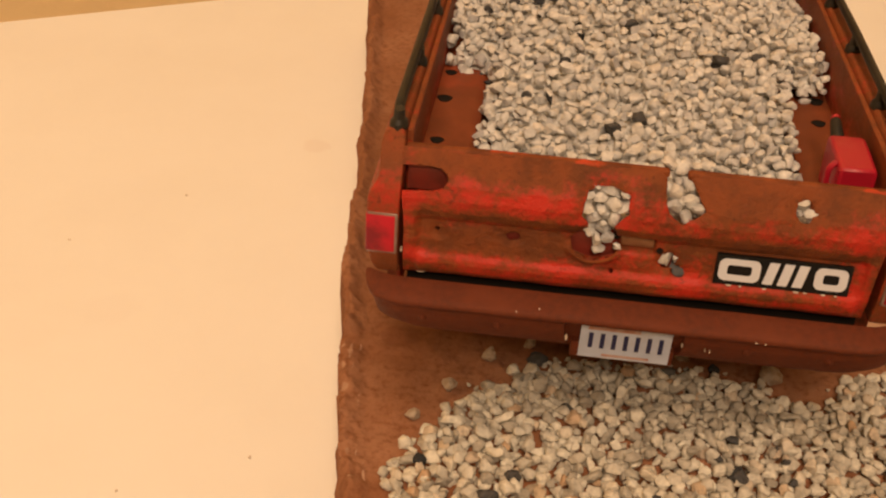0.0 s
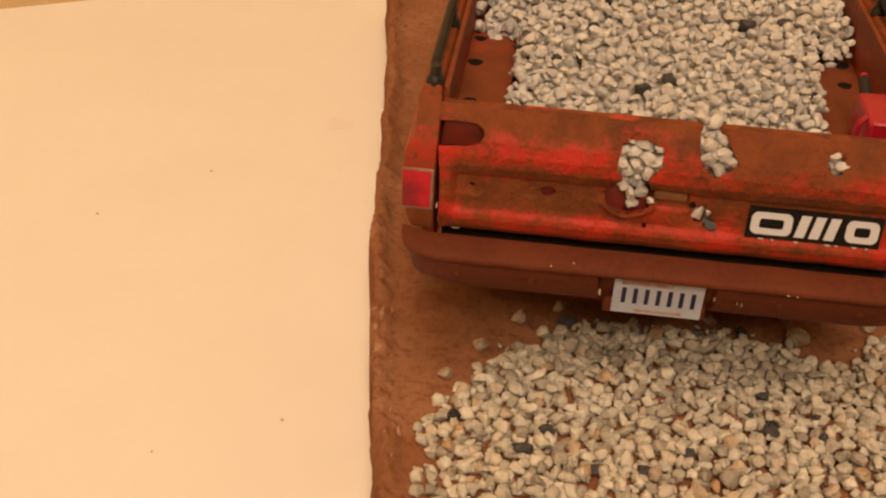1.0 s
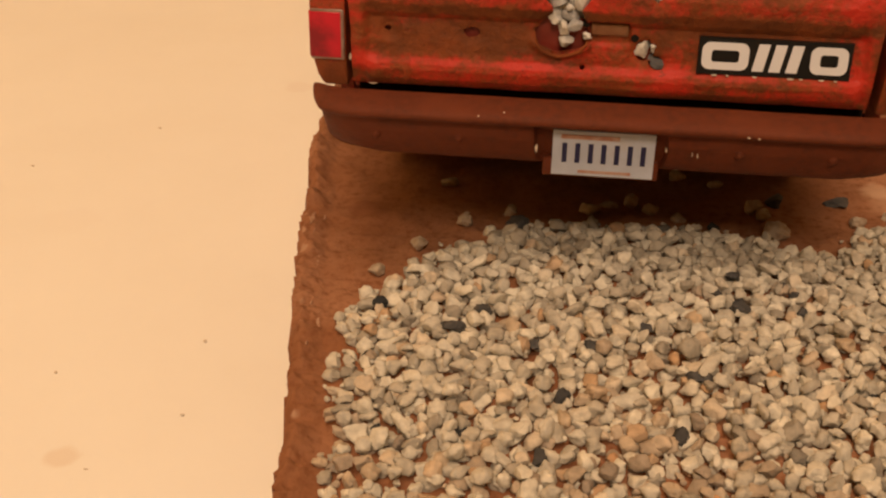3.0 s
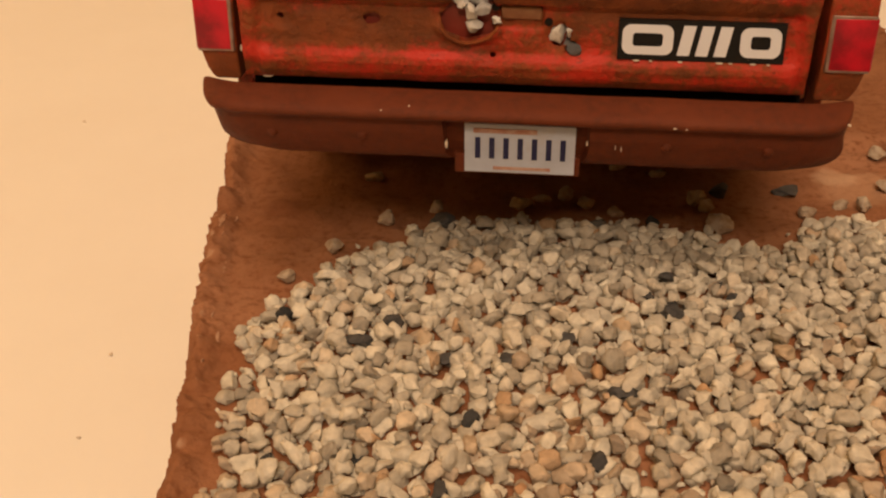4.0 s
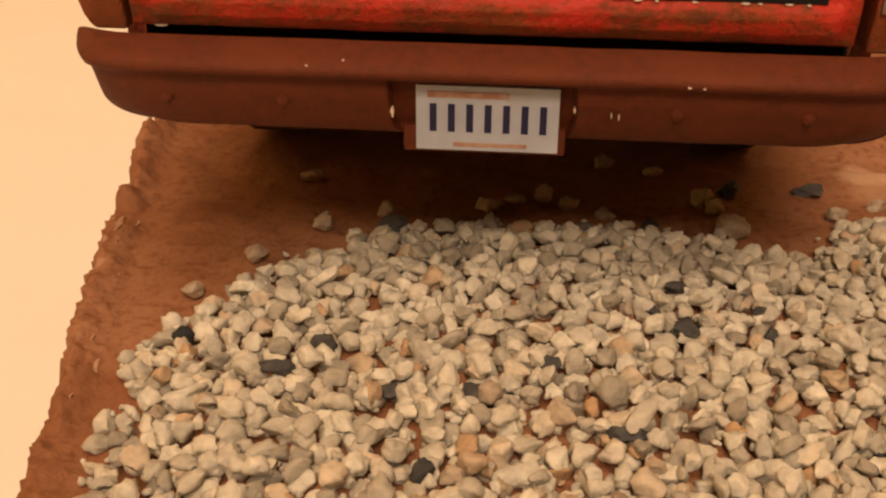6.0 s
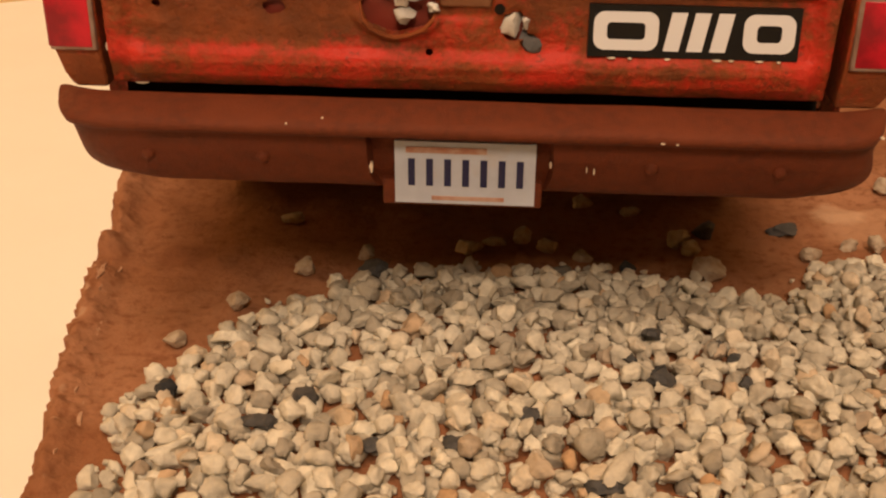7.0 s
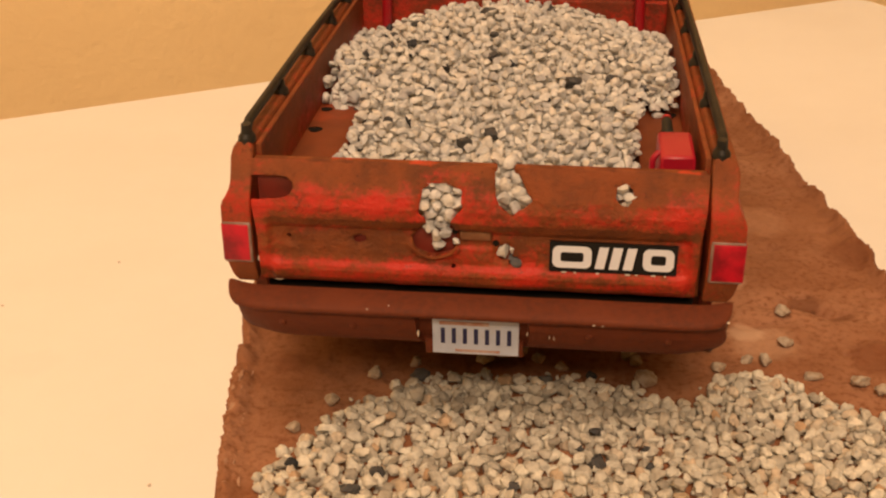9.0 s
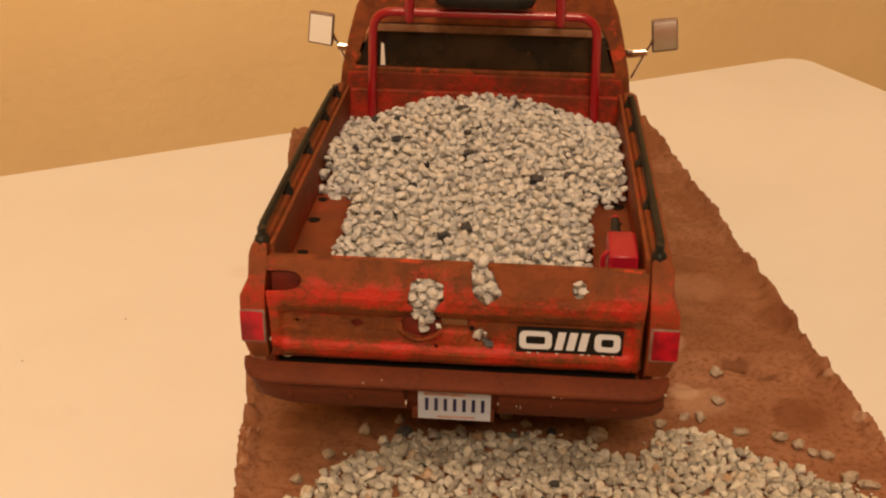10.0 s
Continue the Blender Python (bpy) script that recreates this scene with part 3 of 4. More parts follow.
def tailgate_y(x, z):
    """The tailgate's outer face, with its panel, handle, dents and wear."""
    edge = 1 - smooth_step(0.80, 0.835, abs(x))
    y = table_of(FACE, z) * edge + table_of(FACE_PLAIN, z) * (1 - edge)
    # handle recess
    hx, hz = smooth_step(0.070, 0.060, abs(x + 0.004)), smooth_step(0.036, 0.026, abs(z - 0.998))
    y += 0.026 * hx * hz
    # torn bowl under the large hole
    r = math.hypot((x + 0.162) / 0.094, (z - 0.975) / 0.062)
    y -= 0.020 * math.exp(-((r - 1.0) / 0.16) ** 2) * smooth_step(1.0, 0.95, z)
    # a small plate below the handle, and a round dent
    y -= 0.006 * smooth_step(0.080, 0.058, abs(x + 0.005)) * smooth_step(0.040, 0.022, abs(z - 0.925))
    y += 0.010 * smooth_step(0.045, 0.02, math.hypot(x + 0.735, z - 0.972))
    d = hole_distance(x, z)
    y += 0.012 * math.exp(-max(d, 0) / 0.02) * smooth_step(-0.72, -0.55, x)
    y += 0.006 * noise.noise(Vector((x * 5, z * 6, 1))) + 0.0028 * noise.noise(Vector((x * 19, z * 23, 5))) + 0.0016 * noise.noise(Vector((x * 48, z * 55, 8)))
    return y


def tailgate_mesh():
    bm = bmesh.new()
    x0, x1, z0, z1 = -1.0, 1.0, 0.778, 1.277
    nx, nz = 330, 110
    verts, dist = {}, {}
    for j in range(nz + 1):
        for i in range(nx + 1):
            z = z0 + (z1 - z0) * j / nz
            half = 0.862 + 0.020 * smooth_step(0.95, 1.27, z)
            x = (2 * i / nx - 1) * half - 0.006
            d = hole_distance(x, z)
            if abs(d) < 0.006:
                gx = (hole_distance(x + 0.001, z) - hole_distance(x - 0.001, z)) / 0.002
                gz = (hole_distance(x, z + 0.001) - hole_distance(x, z - 0.001)) / 0.002
                g = max(gx * gx + gz * gz, 0.3)
                x, z = x - d * gx / g * 0.9, z - d * gz / g * 0.9
                z = min(max(z, z0), z1)
            dist[i, j] = d
            top = 0.006 * noise.noise(Vector((x * 4, 3, 1))) if j > nz - 4 else 0
            verts[i, j] = (x, z, top)
    made = {}

    def v(i, j):
        if (i, j) not in made:
            x, z, top = verts[i, j]
            made[i, j] = bm.verts.new((x, tailgate_y(x, z), z + top))
        return made[i, j]

    for j in range(nz):
        for i in range(nx):
            q = ((i, j), (i + 1, j), (i + 1, j + 1), (i, j + 1))
            if sum(dist[k] for k in q) > 0:
                bm.faces.new([v(*k) for k in q])
    return bm


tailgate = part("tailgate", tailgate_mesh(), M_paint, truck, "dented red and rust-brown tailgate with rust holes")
solid = tailgate.modifiers.new("thickness", "SOLIDIFY")
solid.thickness, solid.offset = 0.028 * S, -1
part("tailgate_liner", box(-0.86, 0.85, -0.034, -0.024, 0.80, 1.03), M_pocket, truck, "dark red inner skin of the tailgate")
part("slot_pocket", box(-0.868, -0.70, -0.012, 0.0, 1.11, 1.25), M_pocket, tailgate, "dark red inside of the corner slot")
part("handle", box(-0.066, 0.058, -0.050, -0.03, 0.980, 1.022), M_handle, tailgate, "dirty brown tailgate handle", bevel=0.006)
for x0, x1 in ((-0.882, 0.076), (0.140, 0.870)):
    part("tailgate_top", box(x0, x1, -0.001, 0.036, 1.246, 1.281), M_rust, truck, "rusty rolled top edge of the tailgate", bevel=0.011)

# torn lip of the large hole
lip = [(-0.254, 0.992), (-0.247, 0.958), (-0.228, 0.934), (-0.200, 0.920), (-0.170, 0.913), (-0.135, 0.919), (-0.100, 0.933), (-0.080, 0.955), (-0.068, 0.978)]
part("torn_lip", tube([(x, tailgate_y(x, z) - 0.004, z) for x, z in lip], [0.003, 0.005, 0.006, 0.005, 0.006, 0.005, 0.006, 0.005, 0.003], sides=6), M_rust, tailgate, "torn rusty lip under the hole")


# black badge with three pale shapes
def badge_y(z):
    return -0.0745 - 0.085 * (1.003 - z)


badge = part("badge", loft([[(x, badge_y(z) + d, z) for x, z in ((0.287, 0.881), (0.777, 0.881), (0.777, 1.003), (0.287, 1.003))] for d in (0.0, 0.012)]), M_decal, truck, "black rectangular badge with pale shapes", smooth=False)


def flat_shape(outline, y0, y1, bm=None):
    return loft([[(x, badge_y(z) + y0, z) for x, z in outline], [(x, badge_y(z) + y1, z) for x, z in outline]], bm)


def rounded(x0, x1, z0, z1, r):
    out = []
    for cx, cz, a0 in ((x1 - r, z1 - r, 0), (x0 + r, z1 - r, 90), (x0 + r, z0 + r, 180), (x1 - r, z0 + r, 270)):
        out += [(cx + r * math.cos(radians(a0 + 15 * k)), cz + r * math.sin(radians(a0 + 15 * k))) for k in range(7)]
    return out


# three plain shapes: two rounded rings and a group of slanted bars
for x0, x1 in ((0.299, 0.450), (0.646, 0.765)):
    a, b = rounded(x0, x1, 0.898, 0.988, 0.026), rounded(x0 + 0.031, x1 - 0.031, 0.923, 0.963, 0.010)
    rings = [[(x, badge_y(z) + y, z) for x, z in o] for o, y in ((a, 0.0005), (a, -0.0022), (b, -0.0022), (b, 0.0005))]
    part("badge_shape", loft(rings, caps=False), M_white, badge, smooth=False)
for k in range(3):
    x = 0.463 + 0.054 * k
    part("badge_bar", flat_shape([(x, 0.898), (x + 0.036, 0.898), (x + 0.052, 0.988), (x + 0.016, 0.988)], -0.0022, 0.0005), M_white, badge, smooth=False)

# bed sides with the rear corners
OUTER = [(1.335, 0.935), (1.318, 0.962), (1.28, 0.973), (1.20, 0.968), (1.175, 0.972), (1.150, 0.984), (1.128, 0.998), (1.105, 1.006), (1.06, 1.008), (0.96, 1.008), (0.86, 1.002), (0.80, 0.992), (0.775, 0.980), (0.762, 0.966)]


INNER = [(1.335, 0.900), (1.318, 0.888), (1.28, 0.884), (1.18, 0.884), (1.05, 0.888), (0.76, 0.889)]


def bed_side(sign):
    levels = sorted(z for z, x in OUTER)
    outline = [(table_of(INNER, z), z) for z in levels] + [(table_of(OUTER, z), z) for z in reversed(levels)]
    bm = bmesh.new()
    rows = []
    for y in (None, 0.0, 0.10, 0.6, 1.1, 1.6, 2.0, 2.40):
        row = []
        for x, z in outline:
            yy = table_of(FACE_PLAIN, z) if y is None else max(y, table_of(FACE_PLAIN, z) + 0.01)
            dent = 0.004 * noise.noise(Vector((z * 6, yy * 3, sign * 3)))
            wide = 0.016 * smooth_step(0.90, 0.96, x) if sign > 0 else 0.0
            row.append(bm.verts.new((sign * (x + dent + wide), yy, z)))
        rows.append(row)
    n, h = len(outline), len(levels)
    for a, b in zip(rows, rows[1:]):
        for k in range(n):
            bm.faces.new((a[k], a[(k + 1) % n], b[(k + 1) % n], b[k]))
    for row in (rows[0], rows[-1]):
        for k in range(h - 1):
            bm.faces.new((row[k], row[k + 1], row[n - 2 - k], row[n - 1 - k]))
    # inner wall down to the bed floor, and the lower outer panel
    box(*sorted((sign * 0.862, sign * 0.884)), 0.05, 2.40, 0.72, 1.322, bm)
    box(*sorted((sign * 0.90, sign * 0.955)), 0.12, 2.40, 0.52, 0.78, bm)
    return bm


for sign in (-1, 1):
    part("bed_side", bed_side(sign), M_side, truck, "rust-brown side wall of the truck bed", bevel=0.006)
    a, b = (0.890, 1.006) if sign < 0 else (0.896, 1.026)
    z0, z1 = 0.864, 1.040
    lamp = part("tail_lamp", box(*sorted((sign * a, sign * b)), -0.0972, -0.05, z0, z1), M_trim, truck, "red tail lamp in a dull silver frame", bevel=0.004)
    bm = loft([[(sign * x, y, z) for x, z in ((a + 0.010, z0 + 0.008), (b + 0.001, z0 + 0.008), (b + 0.001, z1 - 0.009), (a + 0.010, z1 - 0.009))] for y in (-0.09, -0.0980)]
              + [[(sign * x, -0.1000, z) for x, z in ((a + 0.024, z0 + 0.020), (b - 0.010, z0 + 0.020), (b - 0.010, z1 - 0.020), (a + 0.024, z1 - 0.020))]])
    part("lens", bm, M_lens, lamp, "red lens", bevel=0.003)
    part("side_lens", box(*sorted((sign * (b - 0.01), sign * (b + 0.004))), -0.097, 0.03, z0 + 0.008, z1 - 0.008), M_lens, lamp, "red side lens", bevel=0.004)

# bed floor, front wall, wheel boxes
part("bed_floor", box(-0.862, 0.862, 0.0, 2.42, 0.76, 0.80), M_bed, truck)
part("bed_front_wall", box(-0.93, 0.93, 2.38, 2.42, 0.76, 1.30), M_cab, truck, "red front wall of the truck bed", bevel=0.01)


def wheel_box(sign):
    prof = [(0.862, 0.79), (0.635, 0.79), (0.640, 0.97), (0.655, 1.05), (0.70, 1.075), (0.862, 1.08)]
    rings = []
    for y in (0.06, 0.10, 0.7, 1.3, 1.9):
        rings.append([(sign * x, y, z) for x, z in prof])
    return loft(rings)


for sign in (-1, 1):
    wb = part("wheel_box", wheel_box(sign), M_bed, truck, "rust-brown wheel box with dark holes")
    spots = ((0.825, 1.10, 0.025), (0.825, 0.83, 0.031), (0.812, 0.44, 0.026)) if sign < 0 else ((0.81, 1.16, 0.034), (0.79, 0.94, 0.028))
    # solid near-black discs give the holes their shade; the box stays closed
    for x, y, r in spots:
        bm = bmesh.new()
        rings = [[(sign * x + r * k * math.cos(a) * (1 + 0.2 * math.sin(3 * a)), y + r * k * math.sin(a), z) for a in (2 * math.pi * i / 14 for i in range(14))]
                 for k, z in ((1.10, 1.0760), (1.0, 1.0830), (0.9, 1.0825), (0.85, 1.0800))]
        part("hole", loft(rings), M_dark, wb, "dark disc for the shade in a hole")

# black tubes on the bed rails
for sign in (-1, 1):
    pts = curve_points([(sign * 0.915, 0.05, 1.325), (sign * 0.925, 0.10, 1.385), (sign * 0.925, 1.2, 1.395), (sign * 0.925, 2.10, 1.385), (sign * 0.915, 2.17, 1.325)], 0.04)
    rail = part("bed_rail", tube(pts, 0.019, sides=10), M_black, truck, "black tubular rail along the bed side")
    for y in (0.06, 0.62, 1.18, 1.72, 2.15):
        bm = bmesh.new()
        loft([[(sign * 0.918 + r * math.cos(a), y + r * 1.3 * math.sin(a), z) for a in (2 * math.pi * i / 12 for i in range(12))] for r, z in ((0.036, 1.325), (0.034, 1.345), (0.022, 1.36), (0.020, 1.395))], bm)
        part("bracket", bm, M_black, rail, "black rail bracket")

# rear bumper
PROFILE = [(-0.078, 0.62), (-0.082, 0.754), (-0.094, 0.766), (-0.150, 0.746), (-0.186, 0.730), (-0.196, 0.714), (-0.190, 0.697), (-0.160, 0.690), (-0.154, 0.665), (-0.153, 0.64), (-0.146, 0.62), (-0.138, 0.60),
           (-0.129, 0.58), (-0.118, 0.56), (-0.107, 0.545), (-0.094, 0.533), (-0.080, 0.536)]


BUMPER_END = [(0.50, 0.78), (0.531, 0.83), (0.545, 0.89), (0.56, 0.922), (0.58, 0.945), (0.60, 0.955), (0.65, 0.965), (0.70, 0.980), (0.74, 1.002), (0.77, 1.004)]


def softened(pts, rounds=2):
    """An open line with its corners cut, ends kept."""
    for _ in range(rounds):
        out = [pts[0]]
        for a, b in zip(pts, pts[1:]):
            out += [tuple(0.75 * p + 0.25 * q for p, q in zip(a, b)), tuple(0.25 * p + 0.75 * q for p, q in zip(a, b))]
        pts = out + [pts[-1]]
    return pts


def bumper_mesh():
    rings = []
    ends = softened(BUMPER_END, 3)
    profile = softened(PROFILE, 1)
    inner_us = [-0.95 + 0.05 * k for k in range(39)]
    us = sorted([-1.0, -0.997, -0.992, -0.985, -0.975, -0.96] + [1.0, 0.997, 0.992, 0.985, 0.975, 0.96] + [u for u in inner_us if min(abs(u + 0.232), abs(u - 0.221)) > 0.02] + [-0.237, -0.228, 0.217, 0.226])
    for u in us:
        e = abs(u)
        back = 0.050 * max(e - 0.86, 0) ** 2 / 0.14 ** 2
        pinch = 1 - math.sqrt(max(1 - (max(e - 0.965, 0) / 0.035) ** 2, 0))
        inner = -0.235 < u < 0.224
        ring = []
        for k, (y, z) in enumerate(profile):
            low = inner and y > -0.170 and z < 0.684 and y < -0.0815
            yy = max(y + 0.034, y) if low else y
            yy = min(yy, -0.083) if low else yy
            yy += back
            yy += (-0.080 - yy) * 0.55 * pinch
            grow = 0.008 + 0.034 * smooth_step(0.72, 0.60, z) if u > 0 else 0.0
            ring.append((u * (table_of(ends, z) + grow) - 0.005, yy, z + 0.002 * noise.noise(Vector((u * 6, z * 9, 2)))))
        rings.append(ring)
    return loft(rings)


bumper = part("bumper", bumper_mesh(), M_bumper, truck, "plain rust-brown rear bumper", sharp=48)
part("plate_mount", box(-0.200, 0.196, -0.113, -0.07, 0.492, 0.56), M_bumper, bumper, bevel=0.006)
for x in (-0.776, -0.49, 0.455, 0.76):
    bm = bmesh.new()
    bmesh.ops.create_uvsphere(bm, u_segments=12, v_segments=8, radius=0.017, matrix=Matrix.Translation((x, -0.148, 0.625)) @ Matrix.Diagonal((1, 0.6, 1, 1)))
    part("bolt", bm, M_bumper, bumper)
plate = part("number_plate", loft([[(-0.176, -0.130, 0.670), (0.170, -0.130, 0.670), (0.170, -0.119, 0.502), (-0.176, -0.119, 0.502)],
                                   [(-0.176, -0.121, 0.670), (0.170, -0.121, 0.670), (0.170, -0.110, 0.502), (-0.176, -0.110, 0.502)]]), M_plate, truck, "white number plate with dark blue bars", smooth=False)


plate.location.x = 0.008 * S


def plate_bar(x0, x1, z0, z1, mat):
    def y(z):
        return -0.130 + (0.670 - z) / 0.168 * 0.011
    part("print_bar", loft([[(x0, y(z1) - d, z1), (x1, y(z1) - d, z1), (x1, y(z0) - d, z0), (x0, y(z0) - d, z0)] for d in (0.0018, -0.001)]), mat, plate, smooth=False)


for k in range(7):
    x = -0.146 + k * 0.0445
    plate_bar(x + 0.003, x + 0.020, 0.551, 0.624, M_navy)
plate_bar(-0.148, 0.05, 0.640, 0.656, M_redprint)
plate_bar(-0.085, 0.095, 0.512, 0.523, M_redprint)

# pale flecks and painted glints: bumper, badge's rim and the tailgate's lower corner
M_fleck = material("pale_glint_fleck", (0.66, 0.60, 0.50), rough=0.5, second=(0.50, 0.40, 0.30), scale=900)


def fleck(x, y, z, w, h, seed, parent):
    r = random.Random(seed)
    ring = [(math.cos(a) * w * r.uniform(0.6, 1.1), math.sin(a) * h * r.uniform(0.6, 1.1)) for a in (math.pi * k / 3 for k in range(6))]
    part("fleck", loft([[(x + u, y + d, z + v) for u, v in ring] for d in (-0.0025, 0.006)]), M_fleck, parent, "tiny pale fleck, partly a painted glint", smooth=False)


for k, (x, y, z, w, h) in enumerate(((-0.42, -0.187, 0.727, 0.005, 0.003), (-0.335, -0.170, 0.737, 0.004, 0.003), (0.47, -0.195, 0.708, 0.006, 0.003), (0.505, -0.194, 0.706, 0.004, 0.003), (0.985, -0.150, 0.722, 0.006, 0.004),
                                     (-0.222, -0.154, 0.610, 0.005, 0.017), (0.213, -0.154, 0.628, 0.004, 0.008), (0.30, -0.154, 0.618, 0.002, 0.010), (0.318, -0.154, 0.615, 0.002, 0.009))):
    fleck(x, y, z, w, h, 200 + k, bumper)
# peeling edge of the badge and its glints, drawn as pale flecks
for k, (x, w) in enumerate(((0.345, 0.010), (0.388, 0.006), (0.475, 0.008), (0.592, 0.012), (0.625, 0.007), (0.690, 0.009), (0.735, 0.005))):
    fleck(x, badge_y(0.879) - 0.002, 0.879, w, 0.0028, 220 + k, badge)
# what shows bright through the corner gap, put in as two pale flecks
for k, (x, y, z, w, h) in enumerate(((-0.878, -0.060, 0.866, 0.004, 0.012), (-0.800, -0.060, 0.776, 0.016, 0.004))):
    fleck(x, y, z, w, h, 230 + k, tailgate)
# near-black plugs stand in for the shade of two small gaps
for x, z in ((-0.083, 1.020), (0.078, 0.984)):
    part("handle_gap_shade", tube([(x, tailgate_y(x, z) - 0.003, z), (x, tailgate_y(x, z) + 0.012, z)], [0.013, 0.012], sides=10), M_dark, tailgate, "dark plug for the shade in a gap beside the handle")

# chassis, axles and wheels
part("chassis", box(-0.52, 0.52, 0.06, 4.9, 0.52, 0.74), M_dark, truck, "black frame under the truck")
part("rear_sill", box(-0.86, 0.86, 0.0, 0.05, 0.60, 0.80), M_dark, truck, "black sill under the tailgate")
for x in (-0.80, 0.80):
    for y in (1.32, 4.0):
        wheel = part("wheel", tube([(x - 0.12, y, 0.42), (x - 0.10, y, 0.42), (x + 0.10, y, 0.42), (x + 0.12, y, 0.42)], [0.39, 0.42, 0.42, 0.39], sides=32), M_tyre, truck, "black rubber tyre")
        part("rim", tube([(x - 0.125, y, 0.42), (x + 0.125, y, 0.42)], [0.23, 0.23], sides=24), M_trim, wheel, "dull silver rim")
for y in (1.32, 4.0):
    part("axle", tube([(-0.7, y, 0.42), (0.7, y, 0.42)], 0.05), M_dark, truck)

# cab: rear wall with its window, roof, sides, doors
CAB = [(0.90, 0.945), (1.25, 0.945), (1.42, 0.925), (1.65, 0.875), (1.80, 0.835), (1.87, 0.80), (1.915, 0.74), (1.935, 0.62)]


def cab_rear():
    bm = bmesh.new()
    right = [(x, z) for z, x in CAB]
    outer = [(-x, z) for x, z in right] + [(x, z) for x, z in right[::-1]]
    win = [(-0.83, 1.425), (-0.835, 1.45), (-0.80, 1.55), (-0.77, 1.64), (-0.745, 1.685), (-0.70, 1.70), (-0.4, 1.703), (-0.2, 1.703)]
    inner = win + [(-x, z) for x, z in win[::-1]]
    for y in (2.46, 2.50):
        a = [bm.verts.new((x, y + 0.10 * smooth_step(1.3, 1.95, z), z)) for x, z in outer]
        b = [bm.verts.new((x, y + 0.10 * smooth_step(1.3, 1.95, z), z)) for x, z in inner]
        for i in range(15):
            bm.faces.new((a[i], a[i + 1], b[i + 1], b[i]))
        bm.faces.new((a[15], a[0], b[0], b[15]))
        if y < 2.48:
            first = (a, b)
    for p, q in zip(first, (a, b)):
        for i in range(16):
            bm.faces.new((p[i], p[(i + 1) % 16], q[(i + 1) % 16], q[i]))
    return bm


part("cab_rear_wall", cab_rear(), M_rust, truck, "rust-brown rear wall of the cab", bevel=0.008)
part("cab_panel", loft([[(-0.90, 2.452, 1.27), (0.90, 2.452, 1.27), (0.885, 2.455, 1.395), (-0.885, 2.455, 1.395)], [(-0.90, 2.47, 1.27), (0.90, 2.47, 1.27), (0.885, 2.47, 1.395), (-0.885, 2.47, 1.395)]]),
     M_cab, truck, "red and rust panel below the rear window", bevel=0.01)
part("window_header", loft([[(x, y + 0.10 * smooth_step(1.3, 1.95, z), z) for x, z in ((-0.752, 1.648), (0.752, 1.648), (0.735, 1.694), (-0.735, 1.694))] for y in (2.470, 2.481)]), M_handle, truck, "tan strip along the top of the rear window", smooth=False)
# gleam at the window's edge, made as a solid pale strip
part("window_gleam", loft([[(x, y + 0.10 * smooth_step(1.3, 1.95, z), z) for x, z in ((-0.676, 1.435), (-0.645, 1.435), (-0.655, 1.565), (-0.672, 1.575))] for y in (2.470, 2.481)]), M_ceiling_gleam, truck, "pale strip painted as a gleam at the edge of the rear window", smooth=False)
part("rear_window", loft([[(x, y + 0.10 * smooth_step(1.3, 1.95, z), z) for x, z in ((-0.82, 1.43), (0.82, 1.43), (0.735, 1.695), (-0.735, 1.695))] for y in (2.482, 2.49)]), M_glass, truck, "dark rear window", smooth=False)


def roof():
    rings = []
    for y, k in ((2.56, 1.0), (2.66, 1.01), (3.1, 1.0), (3.5, 0.98), (3.62, 0.95)):
        top = [(-0.80 * k, 1.87), (-0.74 * k, 1.925), (-0.5, 1.952), (0, 1.96), (0.5, 1.952), (0.74 * k, 1.925), (0.80 * k, 1.87)]
        low = [(0.78 * k, 1.85), (0, 1.90), (-0.78 * k, 1.85)]
        rings.append([(x, y, z - (0.02 if y < 2.6 or y > 3.6 else 0)) for x, z in top + low])
    return loft(rings)


part("roof", roof(), M_rust, truck, "rust-brown cab roof", bevel=0.01)
for sign in (-1, 1):
    bm = loft([[(sign * x, y, z) for y, z in ((2.47, 0.55), (4.05, 0.55), (4.05, 1.30), (2.47, 1.30))] for x in (0.945, 0.90)])
    part("door", bm, M_rust, truck, "rust-brown cab door", bevel=0.01)
    for y, lean, w in ((2.50, 0.10, 0.16), (3.92, -0.36, 0.07)):
        bm = loft([[(sign * (0.945 - o), y, 1.29), (sign * (0.945 - o), y + w, 1.29), (sign * (0.80 - o), y + w + lean, 1.88), (sign * (0.80 - o), y + lean, 1.88)] for o in (0, 0.04)])
        part("cab_pillar", bm, M_rust, truck)
part("cab_floor", box(-0.90, 0.90, 2.50, 4.05, 0.55, 0.80), M_dark, truck)
part("seat", loft([[(x, 2.54, 0.8), (x, 3.1, 0.8), (x, 3.1, 1.1), (x, 2.78, 1.12), (x, 2.70, 1.55), (x, 2.58, 1.55)] for x in (-0.82, 0.82)]), M_black, truck, "black bench seat", bevel=0.04)
part("dashboard", box(-0.88, 0.88, 3.72, 4.02, 0.9, 1.30), M_black, truck, bevel=0.05)
part("hood", loft([[(-0.93, 4.05, 0.6), (0.93, 4.05, 0.6), (0.93, 4.05, 1.24), (0.80, 4.05, 1.32), (-0.80, 4.05, 1.32), (-0.93, 4.05, 1.24)],
                   [(-0.93, 5.0, 0.6), (0.93, 5.0, 0.6), (0.93, 5.0, 1.18), (0.80, 5.0, 1.25), (-0.80, 5.0, 1.25), (-0.93, 5.0, 1.18)]]), M_rust, truck, "rust-brown hood and front wings", bevel=0.03)
